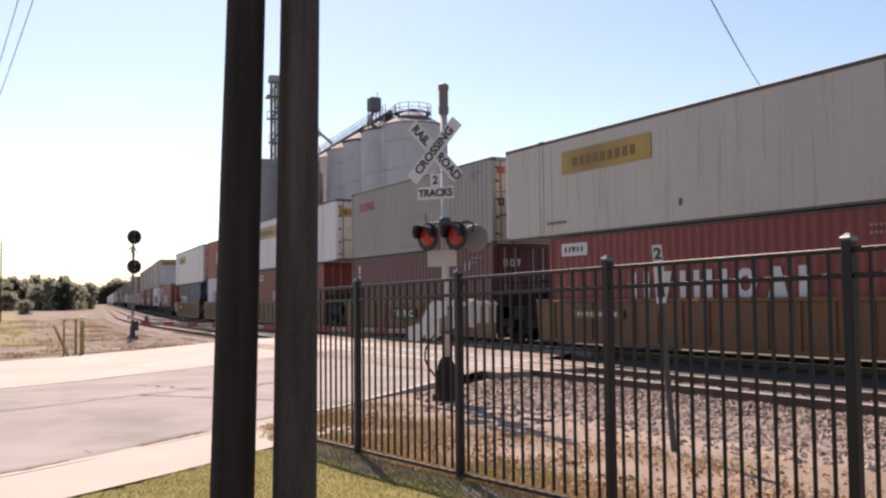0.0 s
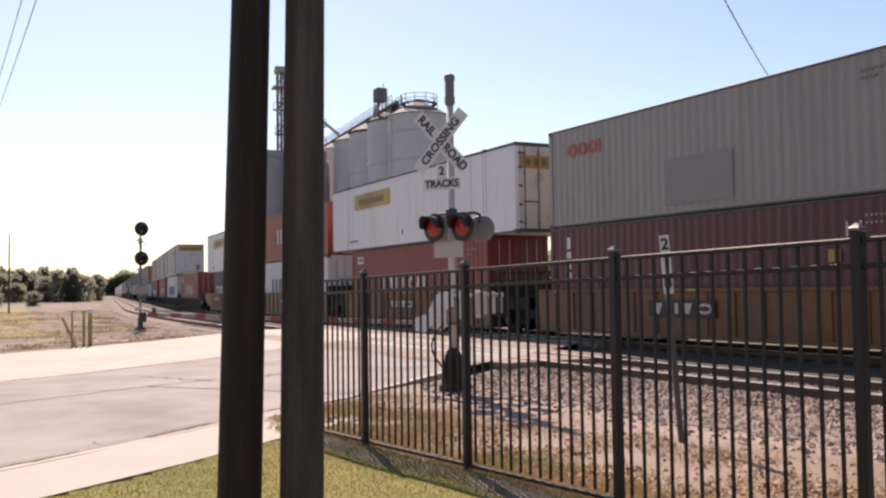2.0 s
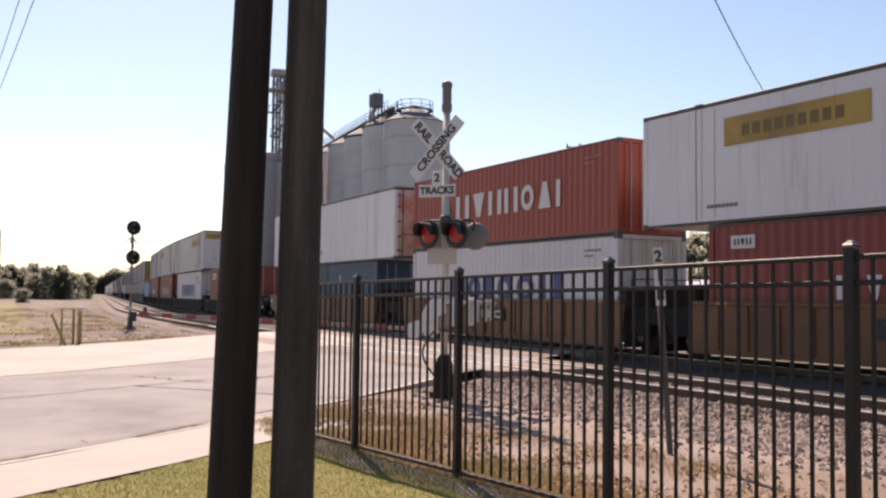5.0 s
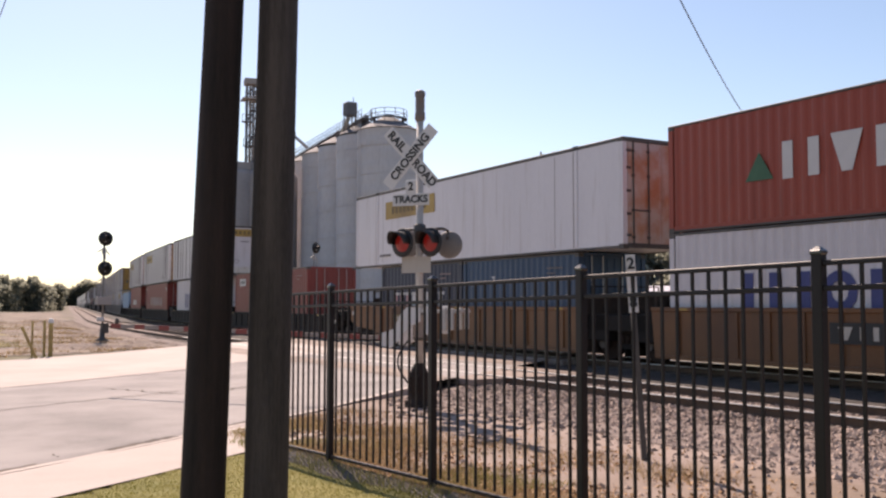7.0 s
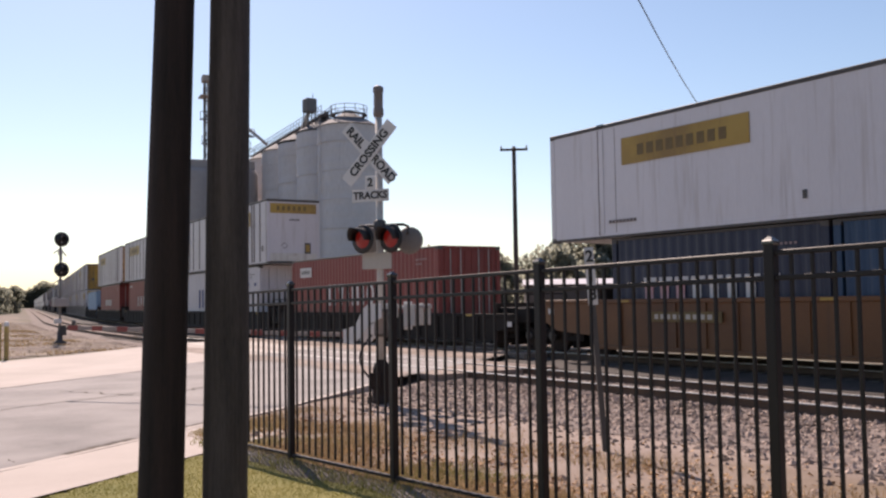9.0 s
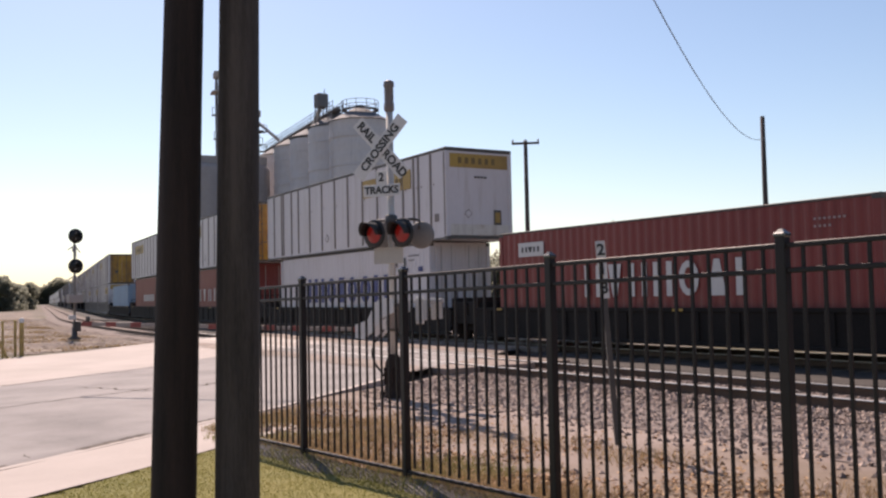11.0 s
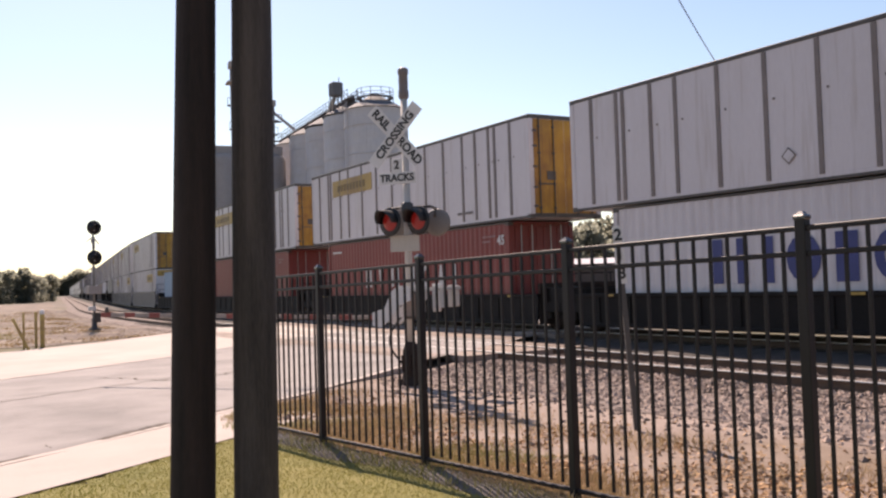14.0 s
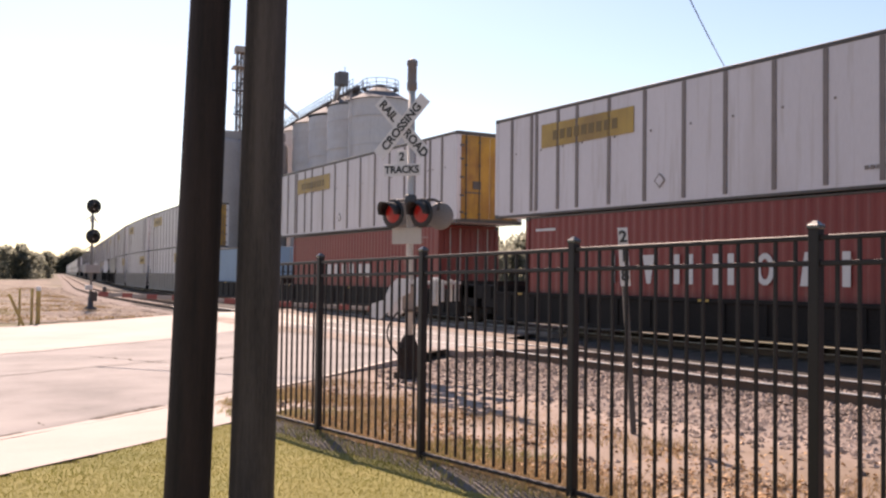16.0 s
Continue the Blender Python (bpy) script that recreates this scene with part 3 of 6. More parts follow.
# ================= fence =================
def fence():
    t = thing("metal_fence", "black powder-coated steel picket fence with square posts", "fence")
    bmp = bmesh.new()
    bevel_box(bmp, 0, 0, FH / 2 - 0.12, 0.064, 0.064, FH + 0.16, r=0.006)
    post_me = mesh_of("post", bmp, FENCE)
    bmc = bmesh.new()
    bevel_box(bmc, 0, 0, -0.015, 0.076, 0.076, 0.03, r=0.008)
    box(bmc, 0, 0, 0.008, 0.06, 0.06, 0.022, taper=0.35)
    cap_me = mesh_of("cap", bmc, CAP)
    bmk = bmesh.new()
    bevel_box(bmk, 0, 0, 0.87, 0.0195, 0.0195, 1.66, r=0.002)
    picket_me = mesh_of("picket", bmk, FENCE)
    turn = math.degrees(FANG)
    for n in range(-1, 6):
        x, y, z = fence_at(n)
        p = part("post", post_me, FENCE, t)
        p.matrix_basis = pose(x, y, z, 0, 0, turn)
        c = part("cap", cap_me, FENCE, p)
        c.matrix_basis = pose(0, 0, FH - 0.02)
        if n == 5:
            break
        x1, y1, z1 = fence_at(n + 1)
        lean = math.degrees(math.asin((z1 - z) / FSP))
        for h in (0.09, 1.66, 1.80):
            r = boxpart("rail", (0, 0, 0, 0.034, FSP - 0.064, 0.030), FENCE, t, bevel=0.004)
            r.matrix_basis = pose((x + x1) / 2, (y + y1) / 2, (z + z1) / 2 + h, -lean, 0, turn)
        for k in range(1, 15):
            u = k / 15
            q = part("picket", picket_me, FENCE, t)
            q.matrix_basis = pose(x + (x1 - x) * u, y + (y1 - y) * u, z + (z1 - z) * u + 0.09, 0, 0, turn)


fence()


def soil_strip():
    bm = bmesh.new()
    rows = []
    for i in range(70):
        y = 10.9 - i * 0.2
        w = 0.30 + 0.16 * noise.noise((0, y * 0.9, 5))
        x = fence_x(y)
        rows.append([bm.verts.new((x + d, y, ground_z(x, y) + h)) for d, h in ((-w - 0.1, -0.01), (-w * 0.6, 0.04 + 0.02 * noise.noise((1, y * 2, 0))), (0.0, 0.045), (0.18, -0.01))])
    for a, b in zip(rows, rows[1:]):
        for k in range(3):
            bm.faces.new((a[k], b[k], b[k + 1], a[k + 1])).smooth = True
    tagged(part("soil_bed", bm, MOW), "grey-brown bare earth strip under the fence", "soil", kind="structure")


soil_strip()


# ================= two timber poles =================
def timber_pole(base, top, r0, r1, mat, label):
    t = thing("utility_pole", label, "pole")
    bm = bmesh.new()
    b, p = Vector(base), Vector(top)
    n = 20
    rows = []
    for k in range(25):
        u = k / 24
        c = b.lerp(p, u)
        r = r0 + (r1 - r0) * u
        rows.append([bm.verts.new(c + Vector(((r + 0.006 * noise.noise((math.cos(i * math.tau / n) * 2, math.sin(i * math.tau / n) * 2, u * 6))) * math.cos(i * math.tau / n),
                                              (r + 0.006 * noise.noise((math.cos(i * math.tau / n) * 2, math.sin(i * math.tau / n) * 2, u * 6 + 9))) * math.sin(i * math.tau / n), 0))) for i in range(n)])
    for a, c in zip(rows, rows[1:]):
        for i in range(n):
            bm.faces.new((a[i], a[(i + 1) % n], c[(i + 1) % n], c[i])).smooth = True
    bm.faces.new(rows[-1])
    part("shaft", bm, mat, t)
    return t


timber_pole((1.745, 5.53, -0.3), (2.024, 5.440, 10.5), 0.137, 0.080, POLE_A, "tall dark creosoted round timber utility pole on the lawn")
timber_pole((2.104, 5.403, -0.3), (2.238, 5.352, 10.2), 0.138, 0.090, POLE_B, "tall weathered grey-brown round timber pole beside another pole")


# ================= train =================
def glyph_mesh(shape, w, h):
    """A plain painted mark in the YZ plane: bar, pair of bars, triple, triangle, vee, ring or block; the mark runs towards -Y."""
    bm = bmesh.new()
    d = 0.004

    def plate(outline):
        a = [bm.verts.new((-d, -y, z)) for y, z in outline]
        b = [bm.verts.new((d, -y, z)) for y, z in outline]
        bm.faces.new(a)
        bm.faces.new(b[::-1])
        for i in range(len(a)):
            k = (i + 1) % len(a)
            bm.faces.new((a[i], a[k], b[k], b[i]))

    def bar(y0, y1):
        plate([(y0, -h / 2), (y1, -h / 2), (y1, h / 2), (y0, h / 2)])
    if shape == "pair":
        bar(-w / 2, -w * 0.21)
        bar(w * 0.21, w / 2)
    elif shape == "triple":
        bar(-w / 2, -w * 0.33)
        bar(-w * 0.09, w * 0.09)
        bar(w * 0.33, w / 2)
    elif shape == "triangle":
        plate([(-w * 0.4, -h / 2), (w * 0.4, -h / 2), (w * 0.13, h / 2), (-w * 0.13, h / 2)])
    elif shape == "vee":
        plate([(-w * 0.4, h / 2), (w * 0.4, h / 2), (w * 0.13, -h / 2), (-w * 0.13, -h / 2)])
    elif shape == "ring":
        n, st = 14, min(w, h) * 0.26
        rows = []
        for k in range(n):
            c, q = math.cos(k * math.tau / n), math.sin(k * math.tau / n)
            rows.append([bm.verts.new((x, -a * c, b * q)) for x, a, b in ((-d, w / 2, h / 2), (-d, w / 2 - st, h / 2 - st), (d, w / 2 - st, h / 2 - st), (d, w / 2, h / 2))])
        for k in range(n):
            a, b = rows[k], rows[(k + 1) % n]
            for i in range(4):
                bm.faces.new((a[i], b[i], b[(i + 1) % 4], a[(i + 1) % 4]))
    else:
        bar(-w / 2, w / 2)
    return bm


def glyph_bars(name, mat, parent, x, y_start, z, widths, gap, h):
    """Plain shapes the size of painted letters on the side that faces -X; they run from +Y towards -Y."""
    y = y_start
    for item in widths:
        w, shape = item if isinstance(item, tuple) else (item, "bar")
        part(name, glyph_mesh(shape, w, h), mat, parent).matrix_basis = pose(x, y - w / 2, z)
        y -= w + gap


SEVEN = ("pair", "vee", "pair", "pair", "ring", "triangle", "bar")      # seven spaced marks
SIX = ("triple", "ring", "bar", "ring", "ring", "pair")                 # six spaced marks


def marks(widths, shapes):
    return list(zip(widths, shapes))


def container(label, L, W, H, paint, style, near_end="plain", banner=None, letters=None, ribs=None, group="freight containers of the train"):
    """A freight container; origin at the middle of its floor, long along Y, its shown side at -X, its nearer end at -Y."""
    t = thing("shipping_container", label, "container", group)
    hw, hl = W / 2, L / 2
    bm = bmesh.new()
    if style == "corrugated":
        for sx in (-1, 1):
            prof, y = [], -hl + 0.16
            step = [(0.0, 0), (0.072, 0), (0.14, 1), (0.212, 1)]
            while y < hl - 0.16:
                for dy, k in step:
                    if y + dy < hl - 0.16:
                        prof.append((y + dy, k))
                y += 0.28
            lo = [bm.verts.new((sx * (hw - 0.012 - 0.018 * k), yy, 0.15)) for yy, k in prof]
            hi = [bm.verts.new((sx * (hw - 0.012 - 0.018 * k), yy, H - 0.055)) for yy, k in prof]
            for i in range(len(prof) - 1):
                bm.faces.new((lo[i], lo[i + 1], hi[i + 1], hi[i]))
            part("side_panel", bm, paint, t)
            bm = bmesh.new()
        bm.free()
        boxpart("roof_panel", (0, 0, H - 0.06, W - 0.1, L - 0.1, 0.06), paint, t)
        boxpart("rear_panel", (0, hl - 0.06, H / 2, W - 0.12, 0.05, H - 0.1), paint, t)
        boxpart("floor_panel", (0, 0, 0.14, W - 0.1, L - 0.1, 0.04), paint, t)
    else:
        box(bm, 0, 0, H / 2 + 0.01, W - 0.03, L - 0.06, H - 0.06)
        part("body", bm, paint, t)
    dark = style == "plate"
    for sx in (-1, 1):
        boxpart("top_rail", (sx * (hw - 0.035), 0, H - (0.05 if dark else 0.03), 0.07, L - 0.3, 0.1 if dark else 0.06), DARK_TRIM, t, bevel=0.01)
        # Dark strip carries the shade of the gap between stacked boxes.
        boxpart("bottom_rail", (sx * (hw - 0.04), 0, 0.05, 0.08, L - 0.3, 0.07 if dark else 0.05), DARK_TRIM, t, bevel=0.01)
        boxpart("side_sill", (sx * (hw - 0.045), 0, 0.115, 0.075, L - 0.3, 0.085), paint, t, bevel=0.006)
        for sy in (-1, 1):
            boxpart("corner_post", (sx * (hw - 0.08), sy * (hl - 0.08), H / 2, 0.162, 0.162, H - 0.23), WHITE_BOX if paint == WHITE_OLD else paint, t, bevel=0.012)
            for z in (0.06, H - 0.06):
                boxpart("corner_casting", (sx * (hw - 0.09), sy * (hl - 0.09), z, 0.184, 0.184, 0.124), DARK_TRIM, t, bevel=0.01)
    for z in (0.085, H - 0.055):
        boxpart("end_beam", (0, -hl + 0.05, z, W - 0.3, 0.1, 0.12), DARK_TRIM if dark else paint, t, bevel=0.01)
    # side ribs or panel joints
    if ribs:
        for y in ribs:
            boxpart("side_rib", (-hw + 0.005, y, H / 2 + 0.02, 0.03, 0.115, H - 0.26), RIB_TRIM, t, bevel=0.006)
            boxpart("latch_plate", (-hw + 0.0, y - 0.22, H * 0.62, 0.012, 0.05, 0.05), RIB_TRIM, t)
    elif style == "plate":
        k = 1
        y = hl - 1.22
        while y > -hl + 0.7:
            boxpart("panel_joint", (-hw + 0.015, y, H / 2, 0.006, 0.018, H - 0.3), RIB_TRIM if k in (2, 11) else paint, t)
            y -= 1.22
            k += 1
        for y in (hl - 1.95, -hl + 1.95):
            boxpart("lift_post", (-hw + 0.004, y, H / 2, 0.022, 0.15, H - 0.24), paint, t, bevel=0.004)
            boxpart("post_seam", (-hw + 0.008, y + 0.10, H / 2, 0.016, 0.03, H - 0.24), RIB_TRIM, t)
            boxpart("lift_pad", (-hw + 0.004, y, H - 0.02, 0.05, 0.22, 0.06), BLACK, t)
    # the nearer end
    ye = -hl
    if near_end in ("doors", "yellow_doors", "rust_doors", "cream_doors"):
        mat = {"doors": DOOR_WORN, "yellow_doors": DOOR_YELLOW, "rust_doors": DOOR_RUST, "cream_doors": DOOR_CREAM}[near_end]
        for sx in (-1, 1):
            d = boxpart("door", (sx * (W - 0.34) / 4, ye + 0.045, H / 2, (W - 0.36) / 2, 0.05, H - 0.25), mat, t, bevel=0.008)
            for k in (0.16, 0.36):
                bm = bmesh.new()
                x = sx * W * k
                tube(bm, (x, ye - 0.004, 0.1), (x, ye - 0.004, H - 0.08), 0.021, n=6)
                for z in (0.3, 1.0, 1.9, H - 0.35):
                    box(bm, x, ye + 0.006, z, 0.09, 0.03, 0.06)
                part("locking_bar", bm, DARK_TRIM if near_end in ("yellow_doors", "rust_doors") else RIB_TRIM, d)
            for z in (0.35, 0.9, 1.5, 2.1, 2.55):
                boxpart("hinge", (sx * (hw - 0.2), ye + 0.012, z, 0.16, 0.03, 0.07), DARK_TRIM, d)
            for z in (1.0,):
                boxpart("handle", (sx * W * 0.26, ye + 0.005, z, 0.36, 0.025, 0.04), DARK_TRIM, d)
        if near_end == "cream_doors":
            for k in range(4):
                boxpart("lettering_bar", (-0.95 + 0.16 * k, ye + 0.014, H - 0.42, 0.12, 0.012, 0.24), LETTER_RED, t)
            boxpart("door_placard", (-0.86, ye + 0.014, 1.42, 0.22, 0.012, 0.26), BLACK, t)
            boxpart("placard_mark", (-0.86, ye + 0.006, 1.42, 0.10, 0.012, 0.12), BANNER, t)
            for sx in (-1, 1):
                for z in (0.95, 1.75):
                    boxpart("door_rib", (sx * (W - 0.34) / 4, ye + 0.016, z, (W - 0.4) / 2, 0.02, 0.03), RIB_TRIM, t)
        if near_end == "yellow_doors":
            boxpart("door_placard", (-W * 0.2, ye + 0.0, 1.25, 0.32, 0.012, 0.26), DARK_TRIM, t)
        if near_end == "doors":
            boxpart("door_placard", (W * 0.1, ye + 0.0, 1.3, 0.3, 0.012, 0.25), BLACK, t)
            boxpart("yellow_band", (0, ye + 0.012, H - 0.62, W - 0.34, 0.012, 0.42), BANNER, t)
            for k in range(6):
                boxpart("lettering_bar", (-0.8 + 0.3 * k, ye + 0.002, H - 0.62, 0.16, 0.012, 0.2), BANNER_INK, t)
    elif near_end == "banded":
        boxpart("front_panel", (0, ye + 0.04, H / 2, W - 0.3, 0.05, H - 0.22), paint, t, bevel=0.01)
        boxpart("yellow_band", (0, ye + 0.008, H - 0.42, W - 0.32, 0.014, 0.46), BANNER, t)
        boxpart("placard", (W * 0.27, ye + 0.008, 0.75, 0.3, 0.014, 0.5), DARK_TRIM, t)
        boxpart("placard", (W * 0.27, ye + 0.002, 0.75, 0.2, 0.014, 0.34), BANNER, t)
        for k in range(4):
            boxpart("lettering_bar", (-0.15 + k * 0.13, ye + 0.008, H - 0.95, 0.1, 0.01, 0.07), DARK_TRIM, t)
        for k in range(6):
            boxpart("lettering_bar", (-0.75 + k * 0.26, ye + 0.000, H - 0.42, 0.13, 0.01, 0.2), BANNER_INK, t)
        boxpart("sill_plate", (0, ye + 0.030, 0.33, W - 0.3, 0.06, 0.36), DOOR_WORN, t, "rust-stained sill plate", bevel=0.01)
        d = boxpart("hazard_diamond", (0, 0, 0, 0.22, 0.006, 0.22), RIB_TRIM, t)
        d.matrix_basis = pose(-0.45, ye + 0.012, 0.86, 0, 45, 0)
        boxpart("diamond_face", (0, -0.004, 0, 0.17, 0.006, 0.17), paint, d)
        boxpart("data_plate", (-hw - 0.003, -hl + 0.62, 0.75, 0.006, 0.26, 0.26), RIB_TRIM, t)
        boxpart("corner_strip", (-hw + 0.006, ye + 0.10, H / 2, 0.02, 0.09, H - 0.3), RIB_TRIM, t)
    else:
        boxpart("end_panel", (0, ye + 0.06, H / 2, W - 0.3, 0.05, H - 0.22), paint, t, bevel=0.01)
        if style == "corrugated":
            for k in range(8):
                boxpart("end_rib", (-hw + 0.3 + k * (W - 0.6) / 7, ye + 0.03, H / 2, 0.1, 0.03, H - 0.3), paint, t)
            for x in (-0.75, -0.35, 0.35, 0.75):
                bm = bmesh.new()
                tube(bm, (x, ye + 0.01, 0.1), (x, ye + 0.01, H - 0.08), 0.017, n=6)
                part("locking_bar", bm, STEEL, t)
    if banner:
        y, w = banner
        boxpart("banner", (-hw - 0.004, y, H - 0.78, 0.012, w, 0.66), BANNER, t, "faded yellow banner")
        n = 9
        glyph_bars("lettering_bar", BANNER_INK, t, -hw - 0.012, y + w * 0.36, H - 0.80, [w * 0.055] * n, w * 0.026, 0.27)
    # registration marks and a small data block
    if style == "corrugated":
        ink = FADED_INK if paint in (RED_BOX, ORANGE_BOX, MAROON_BOX, BLUE_BOX) else RIB_TRIM
        for k in range(2):
            glyph_bars("marking_bar", ink, t, -hw - 0.003, -hl + 1.45, H - 0.40 - 0.15 * k, [0.06] * (7 - 3 * k), 0.05, 0.05)
    else:
        glyph_bars("marking_bar", RIB_TRIM, t, -hw - 0.003, -hl + 4.1 if ribs else hl - 2.2, 0.42, [0.09] * 8, 0.03, 0.08)
    if style == "plate" and not ribs:
        boxpart("small_placard", (-hw - 0.003, 0.4, 0.55, 0.006, 0.10, 0.18), DARK_TRIM, t)
    elif style == "plate":
        d = boxpart("hazard_diamond", (0, 0, 0, 0.006, 0.26, 0.26), RIB_TRIM, t)
        d.matrix_basis = pose(-hw - 0.003, 1.3, 0.62, 45, 0, 0)
        d = boxpart("diamond_face", (0, 0, 0, 0.006, 0.20, 0.20), paint, d)
        d.matrix_basis = pose(-0.004, 0, 0)
    for *over, mat, y0, z, widths, gap, h in letters or []:
        glyph_bars("lettering_bar", mat, t, -hw - (0.012 if over else 0.004), y0, z, widths, gap, h)
    return t


def well_car(label, half, paint, top, logo=False, ends=(0, 0)):
    return tagged(once(("well", half, paint.name, top, logo, ends), lambda: build_well(label, half, paint, top, logo, ends)), label)


def build_well(label, half, paint, top, logo, ends):
    """One unit of a well car: two deep side sills, cross floor, end platforms; long along Y, origin at rail level."""
    t = thing("well_car", label, "railway wagon", "well cars of the train")
    W = 2.72
    for sx in (-1, 1):
        x = sx * W / 2
        bm = bmesh.new()
        zl = 0.22
        # side sill: plate with a top chord, a bottom chord and sloping ends
        out = [(-half, top - 0.12), (-half, top), (half, top), (half, top - 0.12), (half - 0.10, zl), (-half + 0.10, zl)]
        v0 = [bm.verts.new((x - 0.02, y, z)) for y, z in out]
        v1 = [bm.verts.new((x + 0.02, y, z)) for y, z in out]
        bm.faces.new(v0)
        bm.faces.new(v1[::-1])
        for i in range(6):
            bm.faces.new((v0[i], v0[(i + 1) % 6], v1[(i + 1) % 6], v1[i]))
        sill = part("side_sill", bm, paint, t)
        for sy, ext in zip((-1, 1), ends):
            if ext:
                # shallow sill running on over the end bogie
                bm = bmesh.new()
                out = [(half - 0.3, 0.50), (half + ext - 0.5, 0.62), (half + ext, 0.85), (half + ext, top), (half - 0.3, top)]
                v0 = [bm.verts.new((x - 0.024, sy * y, z)) for y, z in out]
                v1 = [bm.verts.new((x + 0.024, sy * y, z)) for y, z in out]
                bm.faces.new(v0)
                bm.faces.new(v1[::-1])
                for i in range(5):
                    bm.faces.new((v0[i], v0[(i + 1) % 5], v1[(i + 1) % 5], v1[i]))
                part("end_sill", bm, paint, sill)
                boxpart("end_chord", (x, sy * (half + ext / 2), top - 0.05, 0.13, ext, 0.1), paint, sill, bevel=0.012)
                boxpart("end_number", (x - 0.03, sy * (half + ext - 0.25), top - 0.3, 0.012, 0.22, 0.14), LETTER_WHITE, sill)
        boxpart("top_chord", (x, 0, top - 0.05, 0.13, 2 * half, 0.1), paint, sill, bevel=0.012)
        boxpart("bottom_chord", (x, 0, zl + 0.03, 0.15, 2 * half - 0.3, 0.09), paint, sill, bevel=0.012)
        n = 14
        for k in range(n):
            y = -half + 0.9 + k * (2 * half - 1.8) / (n - 1)
            boxpart("stiffener", (x + sx * 0.035, y, (top + zl) / 2, 0.05, 0.07, top - zl - 0.2), paint, sill, bevel=0.006)
        if logo and sx < 0:
            boxpart("logo_panel", (x - 0.072, 0.4, top - 0.5, 0.012, 2.3, 0.42), BLACK, sill)
            glyph_bars("lettering_bar", WHITE_OLD, sill, x - 0.08, 1.4, top - 0.5, marks([0.4, 0.4, 0.4, 0.5], ("vee", "pair", "vee", "ring")), 0.12, 0.26)
        elif sx < 0 and paint == YELLOW_WELL:
            boxpart("number_panel", (x - 0.068, 3.6, top - 0.42, 0.012, 2.1, 0.24), BANNER_INK, sill)
            glyph_bars("lettering_bar", WHITE_OLD, sill, x - 0.076, 4.5, top - 0.42, [0.11] * 4 + [0.13] * 5, 0.075, 0.11)
        for k in (-2, 0, 2):
            boxpart("reflector", (x - sx * -0.068, k * half * 0.42, top - 0.05, 0.006, 0.32, 0.06), BANNER, sill)
    bm = bmesh.new()
    for k in range(6):
        box(bm, 0, -half + 1.4 + k * (2 * half - 2.8) / 5, 0.34, W - 0.1, 0.5, 0.12)
    part("floor_beams", bm, paint, t)
    for sy in (-1, 1):
        # Joint pieces filled out and coloured near black for shade between cars.
        boxpart("bulkhead", (0, sy * (half - 0.06), (top + 0.50) / 2, W - 0.1, 0.10, top + 0.10), WHEEL, t, bevel=0.01)
        boxpart("draft_beam", (0, sy * (half + 0.42), 0.90, 2.5, 0.85, 0.70), BLACK_WELL, t, bevel=0.02)
        boxpart("end_platform", (0, sy * (half + 0.55), 1.02, 2.5, 1.5, 0.42), BLACK_WELL, t, bevel=0.02)
        bm = bmesh.new()
        for x in (-1.2, 1.2):
            tube(bm, (x, sy * (half + 0.1), top - 0.1), (x, sy * (half + 0.1), top + 0.55), 0.018, n=6)
            tube(bm, (x, sy * (half + 0.9), 0.9), (x, sy * (half + 0.1), top - 0.1), 0.03, n=6)
        tube(bm, (-1.2, sy * (half + 0.1), top + 0.55), (1.2, sy * (half + 0.1), top + 0.55), 0.018, n=6)
        part("hand_rail", bm, BLACK_WELL, t)
    return t


